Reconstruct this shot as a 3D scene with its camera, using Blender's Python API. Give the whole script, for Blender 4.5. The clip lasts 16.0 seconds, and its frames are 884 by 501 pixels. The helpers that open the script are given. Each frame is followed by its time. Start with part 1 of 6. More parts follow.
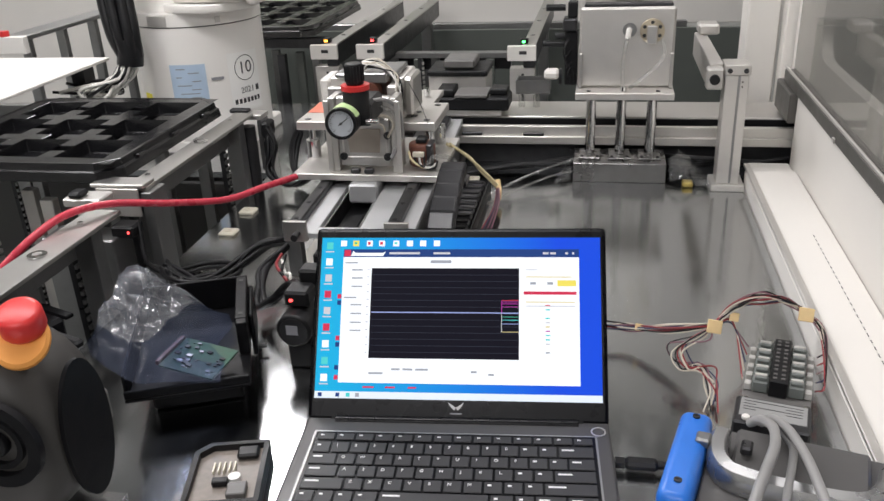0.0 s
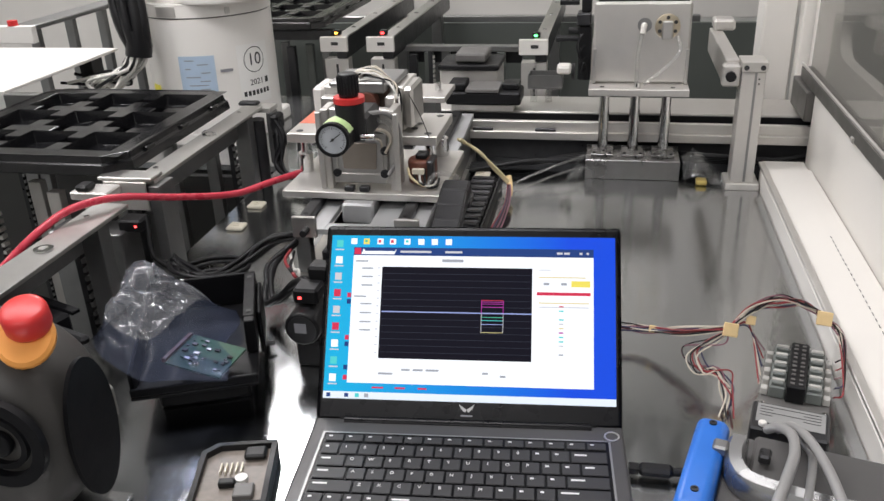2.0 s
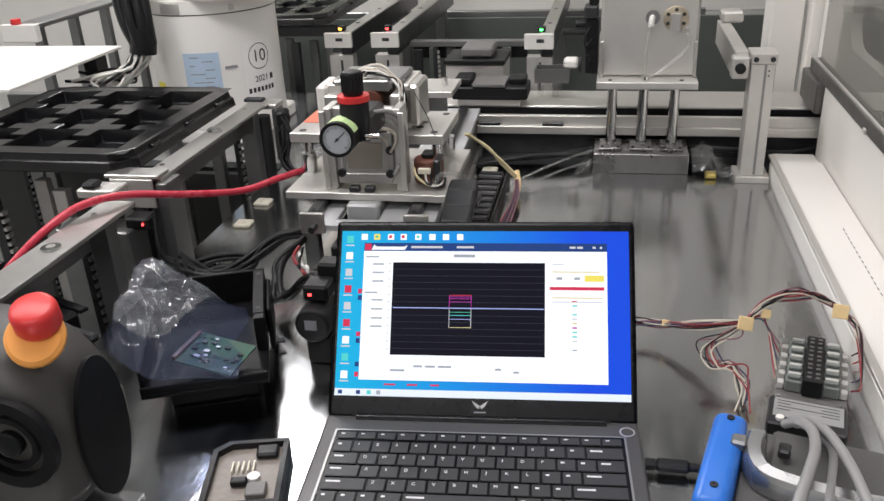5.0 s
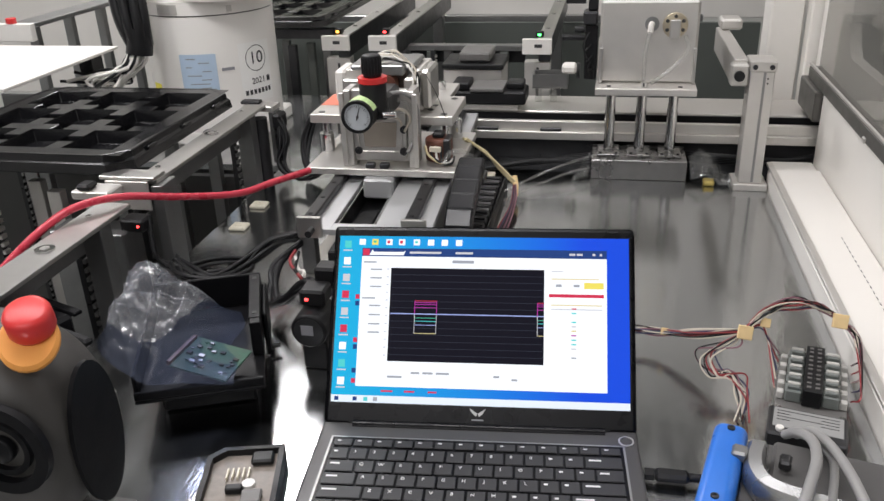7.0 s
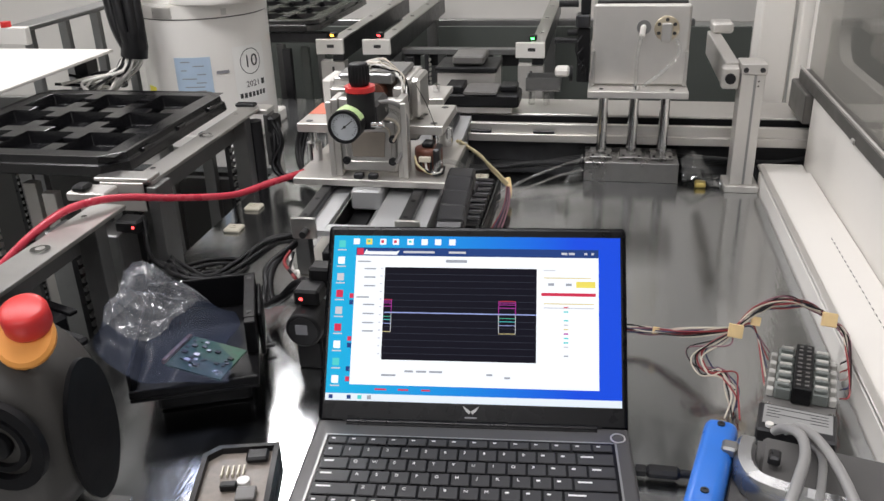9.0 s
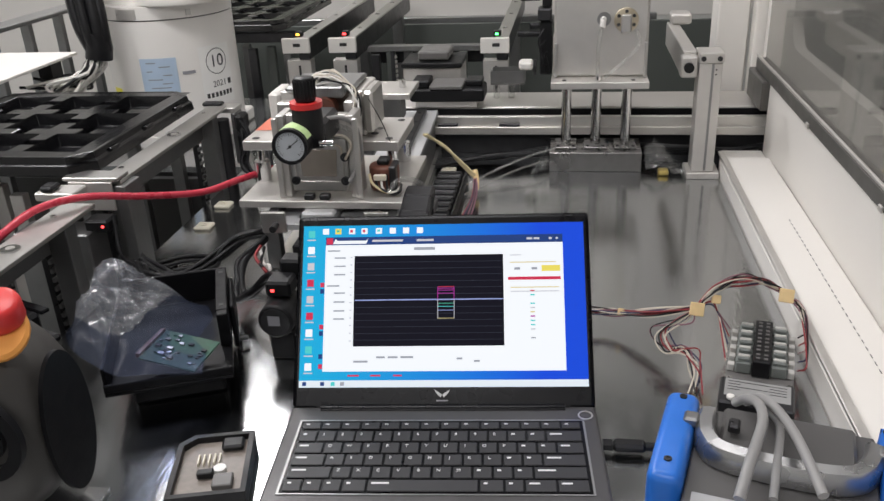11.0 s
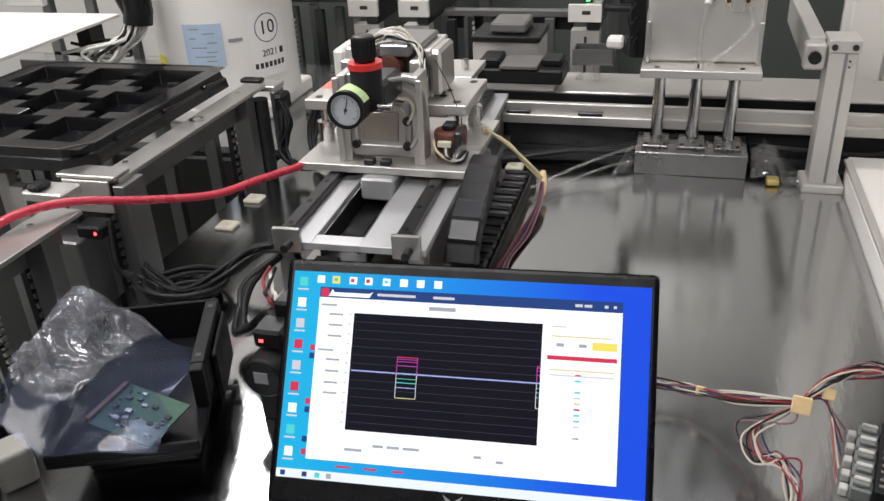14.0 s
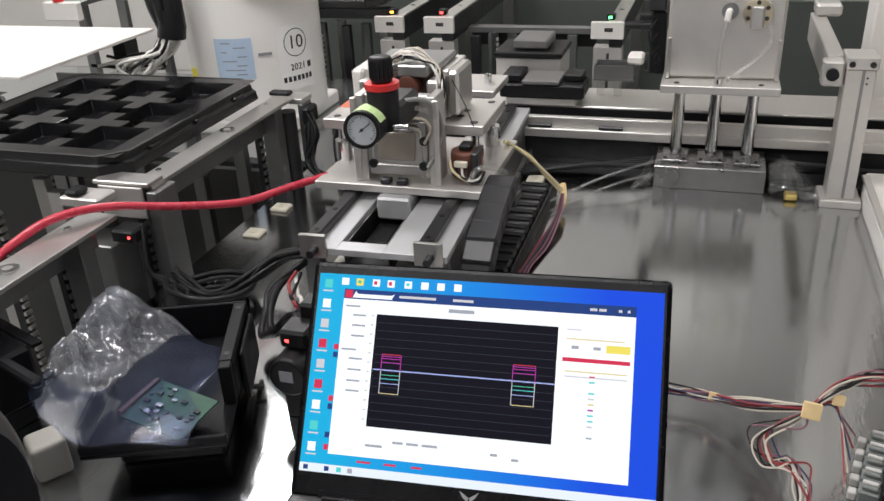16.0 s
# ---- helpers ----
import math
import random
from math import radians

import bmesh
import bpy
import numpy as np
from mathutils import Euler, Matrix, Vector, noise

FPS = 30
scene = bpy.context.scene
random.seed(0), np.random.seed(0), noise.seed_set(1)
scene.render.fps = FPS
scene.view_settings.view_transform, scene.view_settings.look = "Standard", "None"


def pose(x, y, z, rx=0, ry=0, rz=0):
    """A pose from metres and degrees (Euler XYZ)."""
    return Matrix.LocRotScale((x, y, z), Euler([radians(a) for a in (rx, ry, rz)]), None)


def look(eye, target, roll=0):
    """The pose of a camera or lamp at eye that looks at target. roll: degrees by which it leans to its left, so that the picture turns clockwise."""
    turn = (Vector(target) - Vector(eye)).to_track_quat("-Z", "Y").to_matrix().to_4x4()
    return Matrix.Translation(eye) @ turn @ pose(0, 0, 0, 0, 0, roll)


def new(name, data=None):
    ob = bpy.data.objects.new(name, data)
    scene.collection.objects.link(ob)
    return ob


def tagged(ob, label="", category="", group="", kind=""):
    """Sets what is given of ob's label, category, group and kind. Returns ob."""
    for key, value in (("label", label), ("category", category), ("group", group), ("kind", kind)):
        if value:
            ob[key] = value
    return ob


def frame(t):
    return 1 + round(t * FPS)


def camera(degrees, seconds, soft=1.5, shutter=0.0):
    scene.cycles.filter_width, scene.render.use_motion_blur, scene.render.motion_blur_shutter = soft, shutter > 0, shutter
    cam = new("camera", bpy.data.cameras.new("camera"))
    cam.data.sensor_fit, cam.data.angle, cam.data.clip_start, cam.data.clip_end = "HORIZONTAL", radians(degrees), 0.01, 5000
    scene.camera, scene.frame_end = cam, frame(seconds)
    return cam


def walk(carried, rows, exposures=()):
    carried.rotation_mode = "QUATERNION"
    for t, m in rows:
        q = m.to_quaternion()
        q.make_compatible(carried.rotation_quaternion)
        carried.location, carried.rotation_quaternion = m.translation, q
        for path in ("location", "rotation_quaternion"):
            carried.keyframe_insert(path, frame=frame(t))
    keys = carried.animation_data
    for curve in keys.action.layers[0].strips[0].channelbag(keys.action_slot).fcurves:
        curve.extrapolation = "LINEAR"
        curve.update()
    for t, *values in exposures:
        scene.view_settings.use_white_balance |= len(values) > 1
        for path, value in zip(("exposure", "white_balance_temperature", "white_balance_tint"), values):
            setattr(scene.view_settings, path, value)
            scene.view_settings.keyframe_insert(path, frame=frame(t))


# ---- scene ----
cam = camera(55.3, 16.0)

PATH = [
    (0, (0.169, 0.118, 0.532), (-0.191, 1.907, -0.287), -2.6),
    (0.5, (0.167, 0.132, 0.53), (-0.196, 1.918, -0.293), -2.2),
    (1, (0.166, 0.14, 0.527), (-0.199, 1.923, -0.303), -1.9),
    (1.5, (0.164, 0.142, 0.526), (-0.2, 1.919, -0.317), -1.8),
    (2, (0.16, 0.134, 0.532), (-0.214, 1.913, -0.303), -2.2),
    (2.5, (0.154, 0.124, 0.537), (-0.23, 1.911, -0.276), -2.6),
    (3, (0.156, 0.129, 0.533), (-0.232, 1.914, -0.281), -2.9),
    (3.5, (0.155, 0.136, 0.531), (-0.229, 1.913, -0.302), -3.0),
    (4, (0.152, 0.135, 0.529), (-0.229, 1.909, -0.311), -3.0),
    (6.5, (0.146, 0.148, 0.526), (-0.229, 1.924, -0.313), -2.1),
    (7, (0.143, 0.146, 0.526), (-0.223, 1.927, -0.308), -2.0),
    (7.5, (0.143, 0.144, 0.528), (-0.216, 1.928, -0.3), -1.9),
    (8, (0.144, 0.145, 0.526), (-0.215, 1.931, -0.3), -1.8),
    (8.5, (0.146, 0.144, 0.526), (-0.214, 1.929, -0.302), -1.8),
    (10.8, (0.145, 0.1, 0.509), (-0.149, 1.913, -0.284), -2.5),
    (11, (0.155, 0.115, 0.519), (-0.136, 1.913, -0.306), -2.6),
    (11.5, (0.183, 0.195, 0.519), (-0.157, 1.99, -0.297), -1.7),
    (11.7, (0.179, 0.227, 0.528), (-0.193, 2.022, -0.273), -1.9),
    (12, (0.148, 0.314, 0.533), (-0.26, 2.114, -0.238), -2.9),
    (12.1, (0.137, 0.351, 0.531), (-0.278, 2.149, -0.243), -3.2),
    (12.5, (0.12, 0.453, 0.52), (-0.33, 2.227, -0.287), -4.2),
    (13, (0.154, 0.478, 0.523), (-0.335, 2.222, -0.325), -4.2),
    (13.5, (0.159, 0.454, 0.526), (-0.346, 2.18, -0.35), -3.1),
    (13.7, (0.166, 0.408, 0.515), (-0.344, 2.125, -0.374), -2.7),
    (14, (0.18, 0.351, 0.517), (-0.331, 2.049, -0.407), -3.0),
    (14.5, (0.202, 0.316, 0.526), (-0.342, 2.015, -0.377), -3.3),
    (15, (0.203, 0.322, 0.524), (-0.359, 2.029, -0.354), -3.4),
    (15.5, (0.197, 0.323, 0.521), (-0.369, 2.027, -0.358), -3.3),
    (16, (0.19, 0.324, 0.52), (-0.376, 2.025, -0.367), -3.0),
]
EXPOSURE = [(0, -0.1), (8.5, -0.13), (10.8, -0.28), (11.2, -0.24), (12, -0.08), (13.5, -0.05), (15, -0.13), (16, -0.13)]
walk(cam, [(t, look(eye, target, roll)) for t, eye, target, roll in PATH], EXPOSURE)

# ---- light ----
world = bpy.data.worlds.new("world")
scene.world = world
world.use_nodes = True
world.node_tree.nodes["Background"].inputs[0].default_value = (0.9, 0.95, 1.0, 1)
world.node_tree.nodes["Background"].inputs[1].default_value = 0.25


def area_lamp(name, eye, target, sx, sy, watts, colour=(1.0, 0.975, 0.988)):
    d = bpy.data.lights.new(name, "AREA")
    d.shape, d.size, d.size_y, d.energy, d.color = "RECTANGLE", sx, sy, watts, colour
    ob = new(name, d)
    ob.matrix_world = look(eye, target)
    return ob


# placed from the bright glare it leaves on the steel table
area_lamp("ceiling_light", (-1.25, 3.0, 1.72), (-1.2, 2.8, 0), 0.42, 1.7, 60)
# added to brighten the rear, no such source known
area_lamp("ceiling_light", (0.5, 1.9, 1.72), (0.45, 1.85, 0), 1.4, 0.25, 7)
# fill added over the left, lifts robot, tray and board
area_lamp("ceiling_light", (-1.7, 0.7, 1.72), (-1.6, 0.8, 0), 0.30, 1.4, 21)
# assumed room lamps out of view, set to lift fixture and front
area_lamp("ceiling_light", (-0.45, 1.0, 1.72), (-0.45, 1.05, 0), 1.3, 0.22, 22)
area_lamp("ceiling_light", (-0.3, -0.9, 1.72), (-0.3, -0.8, 0), 1.6, 0.3, 27)


# ---- materials ----
def mat(name, colour, rough=0.5, metal=0.0, vary=0.12, scale=40.0, stretch=(1, 1, 1), bump=0.0, bump_scale=300.0,
        rough_vary=0.1, spots=0.0, coat=0.0, by_object=0.0, emit=0.0, alpha=1.0):
    m = bpy.data.materials.new(name)
    m.use_nodes = True
    nt = m.node_tree
    p = nt.nodes["Principled BSDF"]
    p.inputs["Metallic"].default_value = metal
    p.inputs["Coat Weight"].default_value = coat
    tc = nt.nodes.new("ShaderNodeTexCoord")
    mp = nt.nodes.new("ShaderNodeMapping")
    mp.inputs["Scale"].default_value = stretch
    nt.links.new(tc.outputs["Object"], mp.inputs["Vector"])
    n1 = nt.nodes.new("ShaderNodeTexNoise")
    n1.inputs["Scale"].default_value, n1.inputs["Detail"].default_value = scale, 6
    n2 = nt.nodes.new("ShaderNodeTexNoise")
    n2.inputs["Scale"].default_value, n2.inputs["Detail"].default_value = scale * 0.13, 3
    for n in (n1, n2):
        nt.links.new(mp.outputs["Vector"], n.inputs["Vector"])
    add = nt.nodes.new("ShaderNodeMath")
    add.operation = "ADD"
    nt.links.new(n1.outputs["Fac"], add.inputs[0])
    nt.links.new(n2.outputs["Fac"], add.inputs[1])
    src = add.outputs[0]
    if by_object:
        oi = nt.nodes.new("ShaderNodeObjectInfo")
        k = nt.nodes.new("ShaderNodeMath")
        k.operation, k.inputs[1].default_value = "MULTIPLY_ADD", by_object
        nt.links.new(oi.outputs["Random"], k.inputs[0])
        nt.links.new(src, k.inputs[2])
        src = k.outputs[0]
    mr = nt.nodes.new("ShaderNodeMapRange")
    mr.inputs["From Min"].default_value, mr.inputs["From Max"].default_value = 0.6, 1.4
    mr.inputs["To Min"].default_value, mr.inputs["To Max"].default_value = 1 - vary, 1 + vary
    nt.links.new(src, mr.inputs["Value"])
    mul = nt.nodes.new("ShaderNodeVectorMath")
    mul.operation, mul.inputs[0].default_value = "SCALE", colour
    nt.links.new(mr.outputs[0], mul.inputs["Scale"])
    col = mul.outputs[0]
    if spots:
        ns = nt.nodes.new("ShaderNodeTexNoise")
        ns.inputs["Scale"].default_value, ns.inputs["Detail"].default_value = scale * 0.5, 8
        nt.links.new(tc.outputs["Object"], ns.inputs["Vector"])
        rs = nt.nodes.new("ShaderNodeMapRange")
        rs.inputs["From Min"].default_value, rs.inputs["From Max"].default_value = 0.62, 0.75
        rs.inputs["To Min"].default_value, rs.inputs["To Max"].default_value = 1, 1 - spots
        nt.links.new(ns.outputs["Fac"], rs.inputs["Value"])
        m2 = nt.nodes.new("ShaderNodeVectorMath")
        m2.operation = "SCALE"
        nt.links.new(col, m2.inputs[0])
        nt.links.new(rs.outputs[0], m2.inputs["Scale"])
        col = m2.outputs[0]
    nt.links.new(col, p.inputs["Base Color"])
    rr = nt.nodes.new("ShaderNodeMapRange")
    rr.inputs["From Min"].default_value, rr.inputs["From Max"].default_value = 0.6, 1.4
    rr.inputs["To Min"].default_value, rr.inputs["To Max"].default_value = max(0.02, rough - rough_vary), min(1, rough + rough_vary)
    nt.links.new(add.outputs[0], rr.inputs["Value"])
    nt.links.new(rr.outputs[0], p.inputs["Roughness"])
    if bump:
        nb = nt.nodes.new("ShaderNodeTexNoise")
        nb.inputs["Scale"].default_value, nb.inputs["Detail"].default_value = bump_scale, 4
        nt.links.new(mp.outputs["Vector"], nb.inputs["Vector"])
        b = nt.nodes.new("ShaderNodeBump")
        b.inputs["Strength"].default_value, b.inputs["Distance"].default_value = bump, 0.002
        nt.links.new(nb.outputs["Fac"], b.inputs["Height"])
        nt.links.new(b.outputs["Normal"], p.inputs["Normal"])
    if emit:
        p.inputs["Emission Color"].default_value = (*colour, 1)
        p.inputs["Emission Strength"].default_value = emit
    if alpha < 1:
        p.inputs["Alpha"].default_value = alpha
    return m


def clear(name, colour=(1, 1, 1), rough=0.05, mix=0.15, gloss=0.12):
    """Thin clear sheet: mostly lets light through, with some gloss and a milky share."""
    m = bpy.data.materials.new(name)
    m.use_nodes = True
    nt = m.node_tree
    out = nt.nodes["Material Output"]
    p = nt.nodes["Principled BSDF"]
    p.inputs["Base Color"].default_value = (*colour, 1)
    p.inputs["Roughness"].default_value = rough
    t = nt.nodes.new("ShaderNodeBsdfTransparent")
    t.inputs[0].default_value = (*[0.5 + 0.5 * c for c in colour], 1)
    g = nt.nodes.new("ShaderNodeBsdfGlossy")
    g.inputs["Roughness"].default_value = rough
    m1 = nt.nodes.new("ShaderNodeMixShader")
    m1.inputs[0].default_value = gloss
    m2 = nt.nodes.new("ShaderNodeMixShader")
    m2.inputs[0].default_value = mix
    nt.links.new(t.outputs[0], m1.inputs[1])
    nt.links.new(g.outputs[0], m1.inputs[2])
    nt.links.new(m1.outputs[0], m2.inputs[1])
    nt.links.new(p.outputs[0], m2.inputs[2])
    nt.links.new(m2.outputs[0], out.inputs["Surface"])
    return m


STEEL = mat("brushed_steel_sheet", (0.46, 0.47, 0.475), 0.15, 1.0, vary=0.07, scale=14, stretch=(4, 1.2, 1), rough_vary=0.06, bump=0.05, bump_scale=40)
_p = STEEL.node_tree.nodes["Principled BSDF"]
_t = STEEL.node_tree.nodes.new("ShaderNodeCombineXYZ")
_t.inputs[1].default_value = 1.0
STEEL.node_tree.links.new(_t.outputs[0], _p.inputs["Tangent"])
_p.inputs["Anisotropic"].default_value = 0.7
ALU = mat("milled_aluminium", (0.60, 0.585, 0.56), 0.33, 0.9, vary=0.045, scale=90, stretch=(1, 3, 1), bump=0.03, rough_vary=0.06)
ALU_MATT = mat("clear_anodised_aluminium", (0.62, 0.60, 0.57), 0.40, 0.72, vary=0.05, scale=50, bump=0.04, spots=0.06)
ALU_DARK = mat("worn_grey_aluminium", (0.29, 0.29, 0.288), 0.36, 0.85, vary=0.09, scale=70, stretch=(1, 2, 1), rough_vary=0.06)
CHROME = mat("polished_steel_rod", (0.72, 0.72, 0.72), 0.14, 1.0, vary=0.05, rough_vary=0.03)
IRON = mat("dark_oiled_steel", (0.055, 0.055, 0.058), 0.35, 0.7, vary=0.2, scale=60)
BLACK = mat("black_plastic", (0.009, 0.009, 0.010), 0.42, vary=0.25, scale=80, bump=0.05)
TRAY = mat("black_moulded_tray_plastic", (0.007, 0.007, 0.008), 0.19, vary=0.2, scale=60, bump=0.04, rough_vary=0.06)
CABLE = mat("black_cable_rubber", (0.008, 0.008, 0.009), 0.4, vary=0.2)
CHAIN = mat("black_chain_plastic", (0.012, 0.012, 0.014), 0.4, vary=0.15)
WHITE = mat("white_powder_coat", (0.73, 0.705, 0.665), 0.45, vary=0.025, scale=14, bump=0.03, spots=0.03)
CREAM = mat("ivory_robot_paint", (0.81, 0.785, 0.745), 0.36, vary=0.02, scale=10, bump=0.02, coat=0.15)
PAPER = mat("white_label_paper", (0.82, 0.81, 0.78), 0.6, vary=0.03)
BLUE_LABEL = mat("pale_blue_label", (0.42, 0.53, 0.66), 0.5, vary=0.06)
INK = mat("black_print", (0.03, 0.03, 0.03), 0.6)
GREY_INK = mat("grey_print", (0.25, 0.25, 0.27), 0.6)
RED = mat("red_plastic", (0.62, 0.03, 0.03), 0.35, vary=0.06)
RED_HOSE = mat("red_hose_rubber", (0.50, 0.035, 0.062), 0.3, vary=0.08, scale=80)
ORANGE = mat("orange_yellow_plastic", (0.80, 0.34, 0.075), 0.45, vary=0.06)
PEND = mat("charcoal_rubberised_plastic", (0.047, 0.044, 0.041), 0.5, vary=0.12, bump=0.06)
COPPER = mat("brown_red_resin", (0.13, 0.045, 0.028), 0.4, vary=0.25, scale=60)
GREEN = mat("green_circuit_board", (0.010, 0.060, 0.034), 0.55, vary=0.5, scale=200)
LIME = mat("pale_green_sticker", (0.55, 0.72, 0.35), 0.5)
BLUE = mat("blue_plastic", (0.02, 0.16, 0.62), 0.35, vary=0.08)
YELLOW = mat("yellow_sticker", (0.85, 0.75, 0.05), 0.5)
TAPE = mat("masking_tape", (0.78, 0.58, 0.30), 0.6, vary=0.12, scale=90)
BONE = mat("cream_nylon", (0.75, 0.70, 0.58), 0.5, vary=0.06)
TUBE_GREY = mat("light_grey_cable", (0.28, 0.275, 0.27), 0.42, vary=0.06)
GREY = mat("mid_grey_plastic", (0.135, 0.13, 0.125), 0.42, vary=0.08)
LAPTOP = mat("graphite_laptop_metal", (0.078, 0.076, 0.077), 0.42, 0.45, vary=0.05, scale=200, bump=0.02)
KEY = mat("black_key_plastic", (0.02, 0.02, 0.022), 0.5, vary=0.1)
LEGEND = mat("pale_key_legend", (0.7, 0.7, 0.7), 0.5)
BEZEL = mat("black_screen_bezel", (0.004, 0.004, 0.005), 0.3, vary=0.1)
BEZEL.node_tree.nodes["Principled BSDF"].inputs["Specular IOR Level"].default_value = 0.15
for _m in (BLACK, CABLE):
    _m.node_tree.nodes["Principled BSDF"].inputs["Specular IOR Level"].default_value = 0.28
TRAY.node_tree.nodes["Principled BSDF"].inputs["Specular IOR Level"].default_value = 0.5
DARKROOM = mat("dark_machine_interior", (0.09, 0.09, 0.088), 0.6, 0.2, vary=0.2, scale=8)
FLOOR_M = mat("grey_epoxy_floor", (0.22, 0.23, 0.23), 0.35, vary=0.12, scale=6)
WALL_M = mat("white_room_panel", (0.78, 0.78, 0.75), 0.5, vary=0.03, scale=4)
CEIL_M = mat("grey_ceiling_panel", (0.31, 0.31, 0.30), 0.6, vary=0.06, scale=4)
GREEN_GREY = mat("grey_green_panel", (0.10, 0.11, 0.10), 0.45, vary=0.08, scale=8)
WIRE_RED = mat("dark_red_wire", (0.25, 0.025, 0.03), 0.4)
WIRE_WHITE = mat("white_wire", (0.72, 0.70, 0.66), 0.4)
WIRE_BLUE = mat("navy_wire", (0.03, 0.03, 0.08), 0.4)
WIRE_YEL = mat("yellowed_clear_tubing", (0.70, 0.60, 0.36), 0.3, vary=0.1)
TUBE_CLEAR = clear("clear_air_tubing", (0.85, 0.85, 0.83), 0.12, 0.07, 0.08)
BAG = clear("clear_antistatic_film", (0.50, 0.58, 0.80), 0.16, 0.022, 0.018)
BAG_CRISP = clear("crumpled_antistatic_film", (0.70, 0.73, 0.80), 0.17, 0.075, 0.12)
MAUVE = mat("faded_mauve_wire", (0.22, 0.10, 0.13), 0.4)
BEIGE_WIRE = mat("beige_wire", (0.55, 0.50, 0.42), 0.4)
TERM_WHITE = mat("dusty_white_terminal", (0.50, 0.49, 0.46), 0.45, vary=0.1)
SILVER = mat("satin_silver_casting", (0.42, 0.42, 0.42), 0.3, 0.9, vary=0.06)
BLOCK = mat("ground_tool_steel", (0.21, 0.205, 0.20), 0.3, 0.85, vary=0.12, scale=50)
SLIDE_ALU = mat("satin_slide_plate", (0.56, 0.565, 0.57), 0.5, 0.55, vary=0.04, scale=120, stretch=(1, 6, 1), bump=0.03)
FILM = clear("thin_clear_film", (0.9, 0.92, 0.92), 0.12, 0.05, 0.12)
GLASS = clear("grey_window_glass", (0.42, 0.41, 0.38), 0.04, 0.16, 0.20)
REAR_GLASS = clear("grey_green_window_glass", (0.30, 0.32, 0.26), 0.08, 0.35, 0.12)
GREY_RAIL = mat("dark_brown_grey_anodised_rail", (0.12, 0.115, 0.108), 0.42, 0.5, vary=0.08)
CASE_BLACK = mat("matt_black_case_sheet", (0.005, 0.005, 0.006), 0.45, vary=0.2, scale=60, bump=0.04)
CASE_BLACK.node_tree.nodes["Principled BSDF"].inputs["Specular IOR Level"].default_value = 0.16
GLOW_RED = mat("red_signal_light", (1.0, 0.05, 0.05), 0.4, emit=6)
GLOW_AMBER = mat("amber_signal_light", (1.0, 0.45, 0.05), 0.4, emit=6)
GLOW_GREEN = mat("green_signal_light", (0.1, 1.0, 0.2), 0.4, emit=5)


def screen(name, colour, power=1.0):
    m = bpy.data.materials.new(name)
    m.use_nodes = True
    p = m.node_tree.nodes["Principled BSDF"]
    p.inputs["Base Color"].default_value = (0.005, 0.005, 0.006, 1)
    p.inputs["Roughness"].default_value = 0.5
    p.inputs["Specular IOR Level"].default_value = 0.05
    p.inputs["Emission Color"].default_value = (*colour, 1)
    p.inputs["Emission Strength"].default_value = power
    return m


# ---- building helpers ----
OFF = {}


def thing(name, x, y, z, label, category, group="", rot=None):
    """A top-level Empty at its base. With rot its parts are built in its own space, else in world places."""
    e = new(name)
    e.empty_display_size = 0.02
    if rot is None:
        e.location = (x, y, z)
        OFF[e] = Vector((x, y, z))
    else:
        e.matrix_world = pose(x, y, z, *rot)
        OFF[e] = Vector((0, 0, 0))
    return tagged(e, label, category, group)


def part(name, bm, material, parent=None, label="", smooth=False):
    off = OFF.get(parent, Vector((0, 0, 0))) if parent else Vector((0, 0, 0))
    if off.length:
        bmesh.ops.translate(bm, vec=-off, verts=bm.verts)
    bmesh.ops.recalc_face_normals(bm, faces=bm.faces)
    me = bpy.data.meshes.new(name)
    bm.to_mesh(me)
    bm.free()
    for pl in me.polygons:
        pl.use_smooth = smooth
    me.materials.append(material)
    ob = new(name, me)
    if smooth:
        me.set_sharp_from_angle(angle=radians(52))
    if parent:
        ob.parent = parent
        OFF[ob] = off
    if label:
        ob["label"] = label
    return ob


def solid(name, bm, material, label, category, kind="", group="", smooth=False):
    ob = part(name, bm, material, None, "", smooth)
    return tagged(ob, label, category, group, kind)


def bx(x0, x1, y0, y1, z0, z1, bevel=0.0, bm=None, seg=1):
    own = bmesh.new()
    bmesh.ops.create_cube(own, size=1, matrix=Matrix.Translation(((x0 + x1) / 2, (y0 + y1) / 2, (z0 + z1) / 2)) @ Matrix.Diagonal((abs(x1 - x0), abs(y1 - y0), abs(z1 - z0), 1)))
    if bevel:
        bmesh.ops.bevel(own, geom=list(own.edges), offset=bevel, segments=seg, affect="EDGES", profile=0.5)
    return merge(bm, own)


def merge(bm, own):
    if bm is None:
        return own
    me = bpy.data.meshes.new("tmp")
    own.to_mesh(me)
    own.free()
    bm.from_mesh(me)
    bpy.data.meshes.remove(me)
    return bm


AX = {"z": Matrix(), "x": Matrix.Rotation(radians(90), 4, "Y"), "y": Matrix.Rotation(radians(-90), 4, "X")}


def cy(x, y, z, r, h, axis="z", bm=None, seg=24, r2=None, bevel=0.0):
    """A cylinder whose base centre is at x, y, z and which rises h along the axis."""
    own = bmesh.new()
    bmesh.ops.create_cone(own, cap_ends=True, segments=seg, radius1=r, radius2=r if r2 is None else r2, depth=abs(h), matrix=Matrix.Translation((x, y, z)) @ AX[axis] @ Matrix.Translation((0, 0, h / 2)))
    if bevel:
        es = [e for e in own.edges if any(len(f.verts) > 4 for f in e.link_faces)]
        bmesh.ops.bevel(own, geom=es, offset=bevel, segments=2, affect="EDGES", profile=0.5)
    return merge(bm, own)


